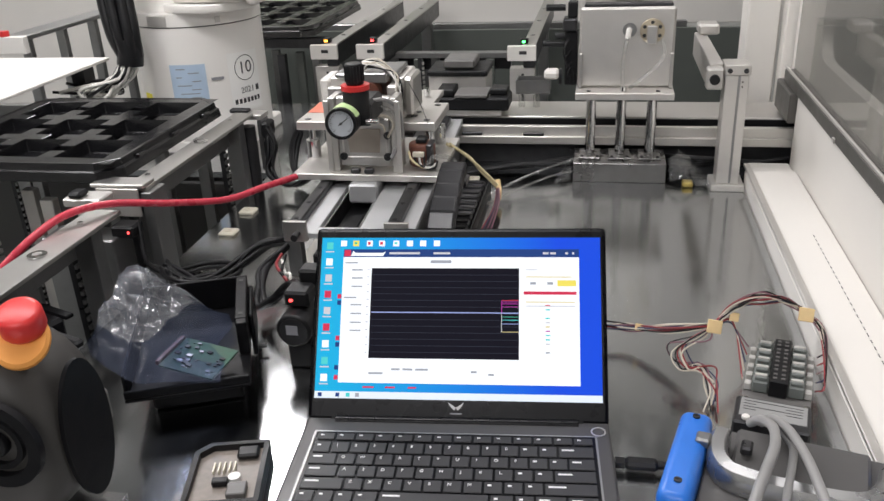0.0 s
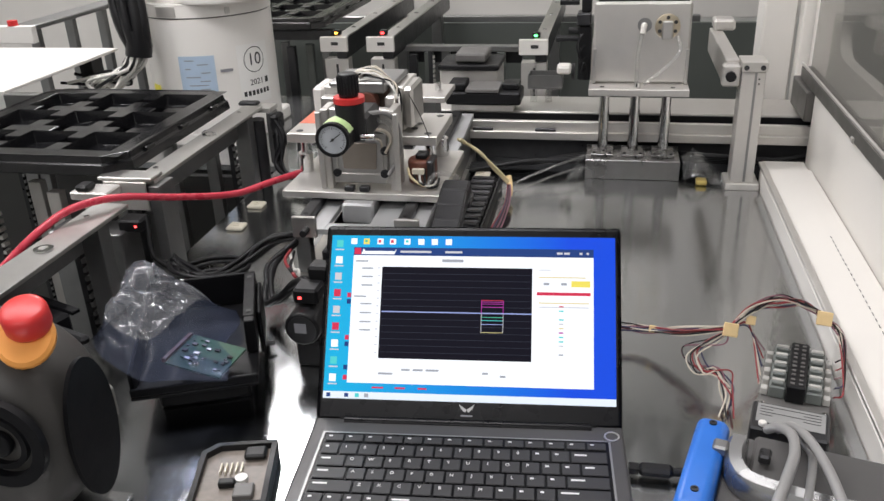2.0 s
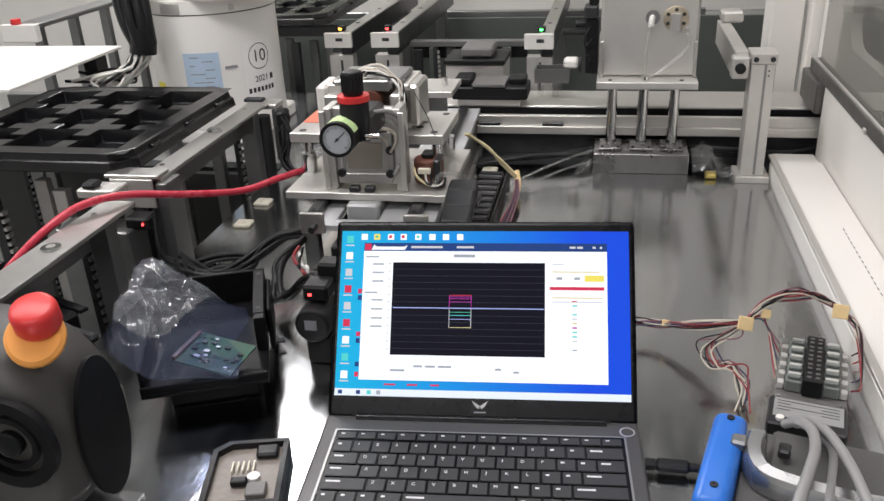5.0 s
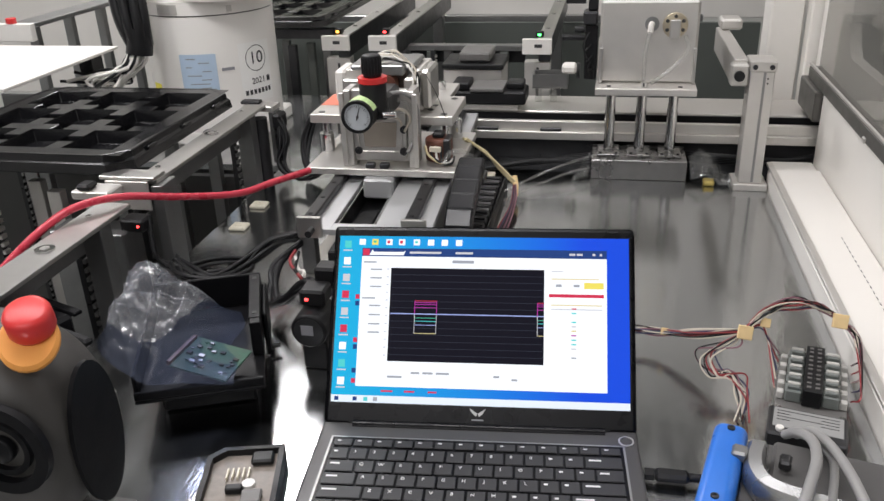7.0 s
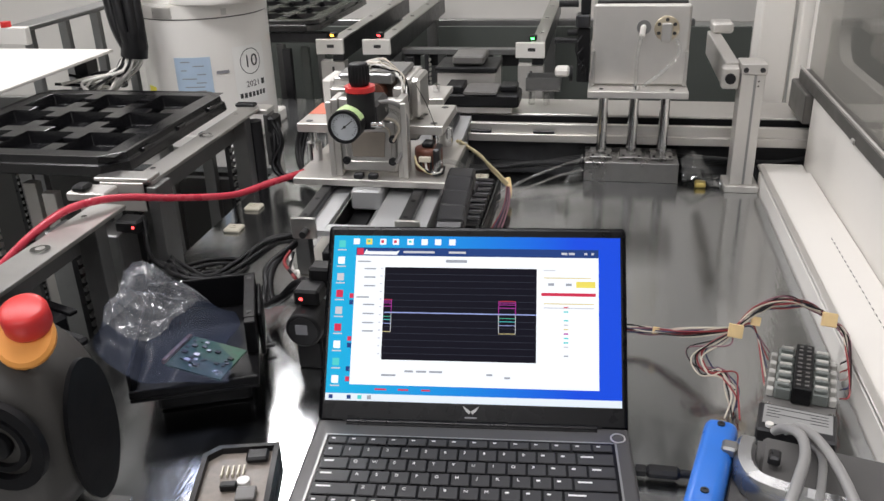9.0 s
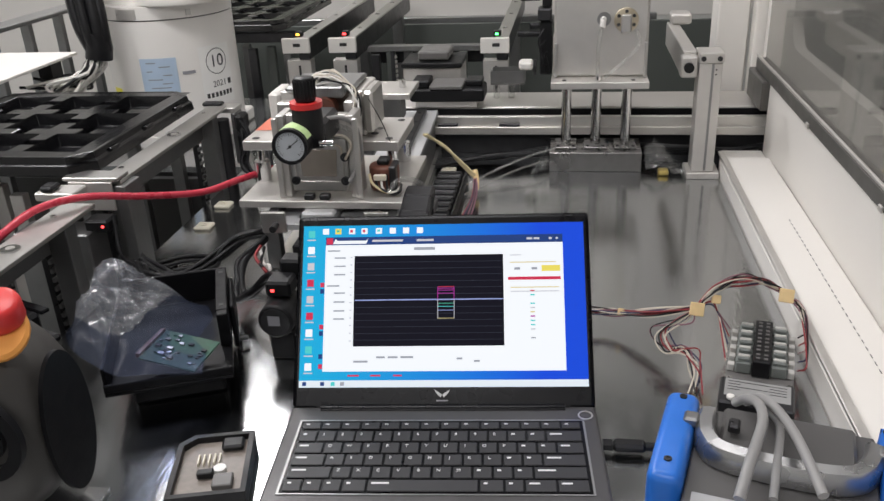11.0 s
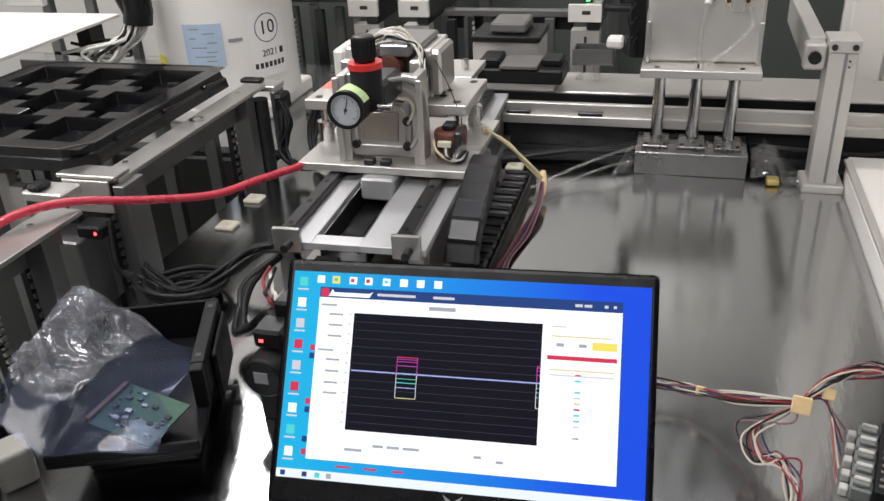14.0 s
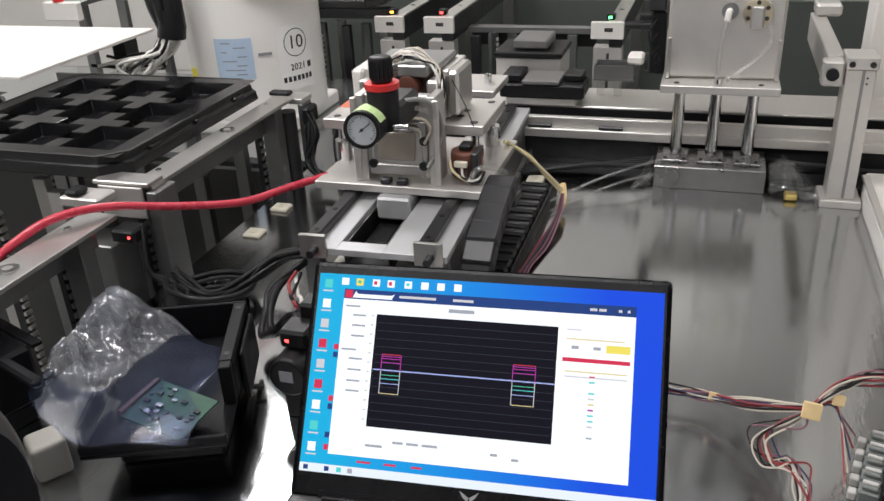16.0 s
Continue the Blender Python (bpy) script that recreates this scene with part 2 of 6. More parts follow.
def ring(x, y, z, r, r_in, h, axis="z", bm=None, seg=28):
    own = bmesh.new()
    lo, hi = [], []
    for rr in (r_in, r):
        for hh, row in ((0, lo), (h, hi)):
            row.append([own.verts.new((rr * math.cos(a), rr * math.sin(a), hh)) for a in [2 * math.pi * i / seg for i in range(seg)]])
    for i in range(seg):
        j = (i + 1) % seg
        own.faces.new((lo[0][i], lo[0][j], lo[1][j], lo[1][i]))
        own.faces.new((hi[0][i], hi[1][i], hi[1][j], hi[0][j]))
        own.faces.new((lo[1][i], lo[1][j], hi[1][j], hi[1][i]))
        own.faces.new((lo[0][i], hi[0][i], hi[0][j], lo[0][j]))
    bmesh.ops.transform(own, matrix=Matrix.Translation((x, y, z)) @ AX[axis], verts=own.verts)
    return merge(bm, own)


def prism(outline, depth, m=Matrix(), bm=None, bevel=0.0):
    """An outline in x, y, raised by depth along z and then set by m."""
    own = bmesh.new()
    a = [own.verts.new((x, y, 0)) for x, y in outline]
    b = [own.verts.new((x, y, depth)) for x, y in outline]
    own.faces.new(a[::-1])
    own.faces.new(b)
    for i in range(len(a)):
        j = (i + 1) % len(a)
        own.faces.new((a[i], a[j], b[j], b[i]))
    if bevel:
        bmesh.ops.bevel(own, geom=list(own.edges), offset=bevel, segments=1, affect="EDGES")
    bmesh.ops.transform(own, matrix=m, verts=own.verts)
    return merge(bm, own)


def spline(pts, n=8):
    """A smooth line through the points."""
    p = [Vector(q) for q in pts]
    p = [2 * p[0] - p[1]] + p + [2 * p[-1] - p[-2]]
    out = []
    for i in range(1, len(p) - 2):
        for k in range(n):
            t = k / n
            out.append(0.5 * ((2 * p[i]) + (p[i + 1] - p[i - 1]) * t + (2 * p[i - 1] - 5 * p[i] + 4 * p[i + 1] - p[i + 2]) * t * t + (3 * p[i] - p[i - 1] - 3 * p[i + 1] + p[i + 2]) * t ** 3))
    return out + [p[-2]]


def tube(pts, r, bm=None, seg=8, n=8, smooth_line=True):
    own = bmesh.new()
    line = spline(pts, n) if smooth_line else [Vector(q) for q in pts]
    rows, up = [], Vector((0.13, 0.21, 0.97))
    for i, p in enumerate(line):
        d = (line[min(i + 1, len(line) - 1)] - line[max(i - 1, 0)]).normalized()
        s = d.cross(up)
        s = (s if s.length > 1e-4 else d.orthogonal()).normalized()
        up = s.cross(d).normalized()
        rows.append([own.verts.new(p + r * (math.cos(a) * s + math.sin(a) * up)) for a in [2 * math.pi * k / seg for k in range(seg)]])
    for a, b in zip(rows, rows[1:]):
        for k in range(seg):
            own.faces.new((a[k], a[(k + 1) % seg], b[(k + 1) % seg], b[k]))
    own.faces.new(rows[0][::-1])
    own.faces.new(rows[-1])
    return merge(bm, own)


def text_mesh(body, size, m, bm=None):
    """Lettering in the built-in font, as a thin mesh, centred, set by m."""
    c = bpy.data.curves.new("tmp", "FONT")
    c.body, c.size, c.align_x, c.align_y, c.extrude, c.resolution_u = body, size, "CENTER", "CENTER", 0.0002, 3
    o = bpy.data.objects.new("tmp", c)
    scene.collection.objects.link(o)
    me = bpy.data.meshes.new_from_object(o)
    bpy.data.objects.remove(o)
    bpy.data.curves.remove(c)
    own = bmesh.new()
    own.from_mesh(me)
    bpy.data.meshes.remove(me)
    bmesh.ops.transform(own, matrix=m, verts=own.verts)
    return merge(bm, own)


def bolt(x, y, z, r=0.004, axis="z", parent=None, h=0.003, material=None):
    """A socket-head screw with its hollow."""
    b = ring(x, y, z, r, r * 0.5, h, axis, seg=14)
    cy(x, y, z, r * 0.52, h * 0.4, axis, b, seg=8)
    return part("screw", b, material or IRON, parent)


# ---- the setting ----
solid("floor", bx(-3.2, 2.2, -2.0, 4.2, -0.95, -0.9), FLOOR_M, "grey epoxy workshop floor", "floor", "structure")
# ceiling lies out of view, its grey dims what the steel table mirrors
solid("ceiling", bx(-3.2, 2.2, -2.0, 4.2, 1.8, 1.85), CEIL_M, "unseen grey ceiling with assumed lamps", "ceiling", "structure")
solid("wall_west", bx(-3.3, -3.2, -2.0, 4.2, -0.95, 1.85), WALL_M, "white room wall", "wall", "structure")
solid("wall_east", bx(2.2, 2.3, -2.0, 4.2, -0.95, 1.85), WALL_M, "white room wall", "wall", "structure")
solid("wall_south", bx(-3.3, 2.3, -2.1, -2.0, -0.95, 1.85), WALL_M, "white room wall", "wall", "structure")
solid("wall_north", bx(-3.3, 2.3, 4.2, 4.3, -0.95, 1.85), WALL_M, "white room wall", "wall", "structure")


def build_table():
    b = bx(-0.47, 0.418, 0.25, 1.62, -0.012, 0.0)
    bx(-1.3, 0.62, 1.62, 2.16, -0.012, 0.0, bm=b)
    solid("table_top", b, STEEL, "brushed stainless steel machine table top", "table top", "structure")
    b = bx(-0.47, 0.60, 0.27, 0.30, -0.9, -0.012)
    bx(0.57, 0.60, 0.30, 2.1, -0.9, -0.012, bm=b)
    solid("machine_frame", b, DARKROOM, "grey steel machine base under the table", "machine frame", "structure")
    # the dark well in which the tray lifts stand
    b = bx(-1.6, -0.485, 0.3, 2.2, -0.62, -0.6)
    bx(-0.485, -0.472, 0.3, 1.60, -0.6, -0.02, bm=b)
    bx(-1.6, -0.485, 1.602, 1.618, -0.6, -0.02, bm=b)
    solid("lift_well", b, DARKROOM, "dark steel lining of the tray lift well", "machine frame", "structure")


build_table()


def build_right_side():
    # white ledge with a lip along the table, panel above it, dark sill rail and window
    b = bx(0.4205, 0.5055, 0.25, 1.60, -0.01, 0.031, 0.002)
    solid("ledge", b, WHITE, "white painted ledge along the steel table", "ledge", "structure")
    solid("ledge_strip", bx(0.4205, 0.4305, 0.25, 1.62, 0.0315, 0.037, 0.001), ALU_MATT, "thin aluminium edge strip on the ledge", "trim", "structure")
    solid("ledge_step", bx(0.4335, 0.5055, 1.602, 1.664, -0.01, 0.024, 0.002), WHITE, "white step at the end of the ledge", "ledge", "structure")
    own = bmesh.new()
    for k in range(44):
        bx(0.4755, 0.4765, 0.66 + 0.015 * k, 0.667 + 0.015 * k, 0.0312, 0.0318, bm=own)
    tagged(part("ledge_perforation", own, GREY), "dotted row of small perforations in the ledge", "trim", kind="structure")
    solid("panel_east", bx(0.507, 0.521, 0.2, 1.664, -0.01, 0.148, 0.001), WHITE, "white painted enclosure panel", "panel", "structure")
    b = bx(0.503, 0.524, 0.2, 1.78, 0.1485, 0.170, 0.001)
    solid("sill_rail", b, GREY_RAIL, "dark grey aluminium window sill rail", "rail", "structure")
    b = bx(0.5035, 0.5075, 0.2, 1.785, 0.1705, 0.176, 0.001)
    solid("sill_bead", b, ALU_MATT, "bright bead on the window sill rail", "trim", "structure")
    for y in (0.72, 1.05, 1.38):
        solid("sill_clip", bx(0.4995, 0.5028, y - 0.006, y + 0.006, 0.149, 0.157, 0.001), ALU_MATT, "small clip under the sill rail", "clip", "structure")
    # window frame of white sheet with a rounded opening, behind a clear sheet
    own = bmesh.new()
    R, y0, y1, z0, z1 = 0.05, -0.2, 1.655, 0.216, 1.05
    inner = []
    for cx, cz, a0 in ((y1 - R, z0 + R, -90), (y1 - R, z1 - R, 0), (y0 + R, z1 - R, 90), (y0 + R, z0 + R, 180)):
        for k in range(7):
            a = radians(a0 + 15 * k)
            inner.append((cx + R * math.cos(a), cz + R * math.sin(a)))
    out2 = []
    for (y, z) in inner:
        cyy, czz = (y0 + y1) / 2, (z0 + z1) / 2
        dy, dz = y - cyy, z - czz
        q = min(((1.855 if dy > 0 else -0.6) - cyy) / dy if dy else 9, ((1.2 if dz > 0 else 0.12) - czz) / dz if dz else 9)
        out2.append((cyy + dy * q, czz + dz * q))
    n = len(inner)
    rows = []
    for x, o in ((0.530, inner), (0.530, out2), (0.548, out2), (0.548, inner)):
        rows.append([own.verts.new((x, y, z)) for y, z in o])
    for k in range(n):
        j = (k + 1) % n
        for a in range(4):
            c, d = rows[a], rows[(a + 1) % 4]
            own.faces.new((c[k], c[j], d[j], d[k]))
    solid("window_frame", own, WHITE, "white sheet window frame with rounded opening", "window frame", "structure")
    w = tagged(part("window_1", bx(0.5105, 0.5145, 0.2, 1.74, 0.1705, 1.19), GLASS), "grey clear machine window pane", "window", kind="structure")
    w.visible_shadow = False
    # corner post and white walls at the back
    b = bx(0.51, 0.60, 1.86, 1.90, -0.01, 1.2, 0.003)
    bx(0.445, 0.507, 1.90, 1.98, 0.0, 1.2, 0.003, bm=b)
    solid("corner_post", b, WHITE, "white painted enclosure corner post", "post", "structure")
    solid("corner_box", bx(0.495, 0.545, 1.67, 1.80, 0.095, 0.148, 0.002), GREY_RAIL, "grey box behind the cross axis end", "box", "structure")
    # the machine behind the glass
    b = bx(0.95, 1.5, -0.5, 2.4, -0.9, 0.22, 0.01)
    for k in range(5):
        bx(0.88, 0.949, -0.2 + 0.5 * k, -0.05 + 0.5 * k, -0.9, 0.34, 0.006, bm=b)
    bx(0.9, 0.949, -0.5, 2.4, 0.26, 0.31, 0.004, bm=b)
    solid("neighbour_machine", b, ALU_DARK, "grey cabinet of a machine behind the window", "machine", "structure")


build_right_side()


def build_back():
    # white rear wall with a window band, grey machine plates below it
    solid("back_panel", bx(-1.25, 1.2, 3.02, 3.06, 0.05, 0.176, 0.002), WHITE, "white painted rear panel", "panel", "structure")
    solid("back_ledge", bx(-1.25, 0.43, 2.99, 3.019, 0.02, 0.062, 0.002), ALU_DARK, "grey ledge below the rear panel", "ledge", "structure")
    for x0, x1 in ((-1.25, -1.18), (-0.66, -0.58), (0.318, 0.455), (0.462, 1.2)):
        solid("back_pillar", bx(x0, x1, 3.02, 3.06, 0.1765, 0.619, 0.002), WHITE, "white painted pillar beside the rear window", "panel", "structure")
    for k, (x0, x1) in enumerate(((-1.18, -0.66), (-0.58, 0.318))):
        b = bx(x0, x1, 3.012, 3.05, 0.1765, 0.190, 0.003)
        for q in (x0, x1 - 0.014):
            bx(q, q + 0.014, 3.012, 3.05, 0.1905, 0.615, 0.003, bm=b)
        solid("rear_window_frame", b, WHITE, "white frame of the rear machine window", "window frame", "structure")
        w = tagged(part("window_%d" % (k + 2), bx(x0 + 0.0145, x1 - 0.0145, 3.028, 3.032, 0.1905, 0.615), REAR_GLASS), "grey green rear machine window pane", "window", kind="structure")
        w.visible_shadow = False
    # unseen white panel, added so the steel table mirrors something bright
    solid("back_header", bx(-1.25, 1.2, 3.02, 3.06, 0.6195, 1.45, 0.002), WHITE, "added white reflector panel above the rear windows", "panel", "structure")
    solid("back_plate", bx(-1.6, 0.6, 2.95, 2.97, -0.3, 0.046), GREEN_GREY, "grey green rear machine plate", "panel", "structure")
    b = bx(-1.5, 0.3, 2.172, 2.18, -0.6, -0.014)
    solid("table_rear_lining", b, DARKROOM, "dark steel rear lining", "panel", "structure")
    solid("rear_deck", bx(-1.6, 0.6, 2.19, 2.949, -0.32, -0.30), GREEN_GREY, "grey green rear deck below the conveyors", "deck", "structure")
    b = bx(-3.0, -1.3, 2.9, 3.0, -0.2, 0.6, 0.004)
    solid("cabinet_side", b, WHITE, "white enclosure wall", "panel", "structure")


build_back()


# ---- linear slide ----
def build_slide():
    s = thing("linear_slide", -0.18, 1.32, 0.0, "aluminium linear slide with twin rails on the table", "linear slide")
    b = bx(-0.266, -0.220, 1.138, 1.72, 0.076, 0.085, 0.0008)
    bx(-0.162, -0.084, 1.138, 1.72, 0.076, 0.085, 0.0008, bm=b)
    bx(-0.2205, -0.1615, 1.138, 1.160, 0.076, 0.085, 0.0008, bm=b)
    bx(-0.2205, -0.1615, 1.66, 1.72, 0.076, 0.085, 0.0008, bm=b)
    part("top_plate", b, SLIDE_ALU, s)
    for x0 in (-0.263, -0.122):
        r = part("guide_rail", bx(x0, x0 + 0.018, 1.150, 1.70, 0.0852, 0.096, 0.002), IRON, s, "dark steel guide rail")
        for k in range(9):
            cy_ = 1.165 + 0.062 * k
            part("rail_hole", cy(x0 + 0.009, cy_, 0.0961, 0.0034, 0.0006, seg=10), BLACK, r)
    part("edge_strip", bx(-0.266, -0.2635, 1.136, 1.70, 0.0852, 0.090), CHROME, s)
    part("screw_shaft", cy(-0.172, 1.161, 0.066, 0.0045, 0.515, "y"), CHROME, s, "polished ball screw")
    part("channel_floor", bx(-0.2195, -0.1625, 1.161, 1.66, 0.046, 0.050), IRON, s)
    part("channel_side", bx(-0.2198, -0.2185, 1.161, 1.66, 0.0505, 0.0755), IRON, s)
    part("channel_side", bx(-0.1635, -0.1622, 1.161, 1.66, 0.0505, 0.0755), IRON, s)
    part("belt_stop", bx(-0.212, -0.182, 1.215, 1.27, 0.0505, 0.060, 0.002), BLACK, s)
    for x in (-0.258, -0.10):
        for y in (1.155, 1.68):
            part("leg", bx(x - 0.008, x + 0.012, y - 0.01, y + 0.01, 0.0135, 0.0755, 0.001), ALU_DARK, s)
    part("base_plate", bx(-0.27, -0.08, 1.13, 1.74, 0.0, 0.013, 0.001), ALU, s)
    part("side_plate", bx(-0.095, -0.087, 1.16, 1.66, 0.0135, 0.0755, 0.001), ALU_DARK, s)
    for x in (-0.247, -0.105):
        st = part("stop_plate", bx(x - 0.017, x + 0.017, 1.132, 1.1375, 0.074, 0.104, 0.001), ALU, s, "small upright stop plate")
        part("stop_screw", cy(x + 0.003, 1.116, 0.086, 0.0048, 0.024, "y"), IRON, st)
        part("bumper", cy(x, 1.138, 0.094, 0.006, 0.012, "y"), BLACK, st)
    sn = part("sensor", bx(-0.215, -0.185, 1.10, 1.138, 0.045, 0.07, 0.002), BLACK, s)
    part("indicator", bx(-0.204, -0.198, 1.1185, 1.1198, 0.062, 0.066), GLOW_RED, sn)
    s.rotation_euler = (0, 0, radians(2.3))


build_slide()


# ---- carriage: built where it stands at its rear stop ----
def build_carriage():
    c = thing("test_fixture", -0.19, 1.42, 0.097, "aluminium pneumatic test fixture riding on the linear slide", "test fixture")
    part("base_plate", bx(-0.306, -0.072, 1.315, 1.52, 0.0975, 0.108, 0.001), ALU_MATT, c)
    part("slide_block", bx(-0.213, -0.166, 1.300, 1.50, 0.066, 0.097, 0.003), SLIDE_ALU, c, "grey slide nut block")
    top = part("top_plate", bx(-0.318, -0.088, 1.385, 1.512, 0.158, 0.172, 0.001), ALU_MATT, c)
    for x, y in ((-0.302, 1.40), (-0.104, 1.40), (-0.104, 1.495), (-0.128, 1.45), (-0.130, 1.425)):
        part("plate_hole", cy(x, y, 0.1721, 0.0055, 0.0006, seg=14), IRON, top)
    part("red_mark", bx(-0.316, -0.262, 1.44, 1.508, 0.1722, 0.1727), mat("red_orange_mark", (0.75, 0.2, 0.12), 0.5), top)
    for x, y in ((-0.298, 1.402), (-0.298, 1.495), (-0.104, 1.402), (-0.104, 1.495)):
        p = part("guide_post", cy(x, y, 0.108, 0.0055, 0.05), CHROME, c)
        part("bushing", cy(x, y, 0.108, 0.0115, 0.030, bevel=0.001), CHROME, p)
    part("locating_pin", cy(-0.132, 1.44, 0.1722, 0.0035, 0.024, bevel=0.001), CHROME, top)
    # upright front bracket with its window
    own = bx(-0.243, -0.232, 1.330, 1.372, 0.108, 0.225, 0.001)
    bx(-0.146, -0.135, 1.330, 1.372, 0.108, 0.225, 0.001, bm=own)
    bx(-0.2318, -0.1462, 1.336, 1.350, 0.115, 0.225, 0.0015, bm=own)
    br = part("front_bracket", own, ALU_MATT, c)
    part("face_plate", prism([(-0.036, -0.04), (0.036, -0.04), (0.041, -0.03), (0.041, 0.035), (-0.041, 0.035), (-0.041, -0.03)], 0.006, Matrix.Translation((-0.189, 1.3355, 0.158)) @ pose(0, 0, 0, 90), None, 0.0012), ALU, br)
    part("inset", prism([(-0.024, -0.018), (0.024, -0.018), (0.027, 0.02), (-0.027, 0.02)], 0.002, Matrix.Translation((-0.189, 1.3292, 0.158)) @ pose(0, 0, 0, 90), None, 0.0006), mat("bronze_film", (0.38, 0.335, 0.285), 0.35, 0.5), br)
    rim = [(-0.030, -0.026), (0.030, -0.026), (0.034, -0.020), (0.034, 0.018), (0.027, 0.026), (-0.027, 0.026), (-0.034, 0.018), (-0.034, -0.020), (-0.030, -0.026)]
    part("face_rim", tube([(-0.189 + x, 1.3292, 0.158 + z) for x, z in rim], 0.0016, seg=6, smooth_line=False), ALU_MATT, br, "bright raised rim of the face plate", smooth=True)
    for x in (-0.2445, -0.1335):
        part("edge_bar", bx(x - 0.004, x + 0.004, 1.3245, 1.3295, 0.109, 0.222, 0.001), ALU_MATT, br)
    for x, z in ((-0.223, 0.134), (-0.153, 0.134), (-0.151, 0.168)):
        bolt(x, 1.3294, z, 0.006, "y", br, -0.004)
    for x in (-0.205, -0.183):
        part("foot_nut", bx(x - 0.007, x + 0.007, 1.318, 1.329, 0.1085, 0.116, 0.001), IRON, br)
    # upper head block
    h = part("head_block", bx(-0.262, -0.140, 1.412, 1.50, 0.1725, 0.238, 0.002), ALU_MATT, c)
    part("head_face", bx(-0.232, -0.160, 1.400, 1.4115, 0.1730, 0.240, 0.002), mat("bronze_brown_plate", (0.15, 0.115, 0.095), 0.4, 0.5, vary=0.15), h)
    part("side_cheek", bx(-0.1595, -0.143, 1.372, 1.4115, 0.1730, 0.234, 0.003), ALU_MATT, h)
    part("head_wing", bx(-0.262, -0.2325, 1.392, 1.4115, 0.1730, 0.226, 0.002), ALU, h)
    part("valve_block", bx(-0.2, -0.16, 1.378, 1.3995, 0.236, 0.252, 0.002), ALU_DARK, h)
    for k in range(4):
        bolt(-0.222 + 0.022 * k, 1.3995, 0.183 + 0.012 * (k % 2), 0.004, "y", h, -0.003)
    part("head_cap", bx(-0.250, -0.150, 1.40, 1.49, 0.2382, 0.247, 0.003), ALU_DARK, h)
    part("cylinder_end", cy(-0.187, 1.372, 0.222, 0.016, 0.02, "y"), COPPER, h, "brown cylinder end")
    part("side_ear", bx(-0.28, -0.2625, 1.41, 1.47, 0.185, 0.236, 0.004), WHITE, h)
    part("side_ear", bx(-0.1395, -0.124, 1.40, 1.47, 0.18, 0.24, 0.004), ALU, h)
    # regulator, red ring, knob and gauge
    rg = part("regulator", cy(-0.176, 1.262, 0.205, 0.019, 0.05, bevel=0.003), BLACK, c, smooth=True)
    part("regulator_body", bx(-0.196, -0.156, 1.262, 1.336, 0.200, 0.236, 0.005), IRON, rg)
    part("lock_ring", ring(-0.176, 1.262, 0.2552, 0.0205, 0.012, 0.007), RED, rg, "red plastic lock ring")
    k = part("knob", cy(-0.176, 1.262, 0.2625, 0.0128, 0.030, bevel=0.002), BLACK, rg, smooth=True)
    for i in range(18):
        a = i * 2 * math.pi / 18
        part("knob_rib", bx(-0.176 + 0.0130 * math.cos(a) - 0.0009, -0.176 + 0.0130 * math.cos(a) + 0.0009, 1.262 + 0.0130 * math.sin(a) - 0.0009, 1.262 + 0.0130 * math.sin(a) + 0.0009, 0.267, 0.289), BLACK, k)
    part("elbow", tube([(-0.196, 1.29, 0.215), (-0.215, 1.28, 0.21), (-0.225, 1.30, 0.20)], 0.006), BLACK, rg, smooth=True)
    part("fitting", cy(-0.160, 1.250, 0.212, 0.004, 0.018, "x"), CHROME, rg)
    # copper coloured actuator on the far side and white trunk
    a = part("actuator", cy(-0.108, 1.372, 0.1085, 0.021, 0.036, bevel=0.004), COPPER, c, "brown resin actuator", smooth=True)
    for k in range(4):
        part("hose", tube([(-0.125 + 0.008 * k, 1.352, 0.135), (-0.118 + 0.007 * k, 1.340, 0.125 - 0.004 * k), (-0.10 + 0.006 * k, 1.338, 0.114), (-0.085, 1.345 + 0.01 * k, 0.112)], 0.0018), (WIRE_YEL, CABLE, WIRE_WHITE, CABLE)[k], c, smooth=True)
    part("clamp", bx(-0.098, -0.088, 1.352, 1.385, 0.1085, 0.146, 0.002), IRON, c)
    part("actuator_cap", bx(-0.116, -0.099, 1.362, 1.382, 0.1447, 0.153, 0.002), BLACK, a)
    part("terminal", bx(-0.118, -0.100, 1.344, 1.3505, 0.128, 0.136, 0.001), BONE, a)
    # hoses and wires of the fixture
    hoses = [([(-0.160, 1.290, 0.232), (-0.148, 1.31, 0.228), (-0.138, 1.330, 0.215), (-0.133, 1.343, 0.195), (-0.133, 1.345, 0.165), (-0.140, 1.330, 0.145), (-0.146, 1.322, 0.134)], 0.0030, TUBE_GREY),
             ([(-0.155, 1.31, 0.218), (-0.140, 1.325, 0.205), (-0.136, 1.335, 0.175), (-0.139, 1.335, 0.150)], 0.0034, TUBE_CLEAR),
             ([(-0.17, 1.30, 0.205), (-0.150, 1.32, 0.20), (-0.141, 1.326, 0.185), (-0.150, 1.326, 0.165)], 0.0022, BEIGE_WIRE),
             ([(-0.215, 1.30, 0.20), (-0.205, 1.32, 0.19), (-0.16, 1.327, 0.185), (-0.155, 1.327, 0.165)], 0.0016, BEIGE_WIRE),
             ([(-0.095, 1.335, 0.115), (-0.085, 1.345, 0.128), (-0.070, 1.36, 0.125), (-0.058, 1.38, 0.112)], 0.0042, TUBE_CLEAR),
             ([(-0.12, 1.36, 0.24), (-0.105, 1.36, 0.21), (-0.096, 1.37, 0.176)], 0.0006, CABLE)]
    rnd = random.Random(31)
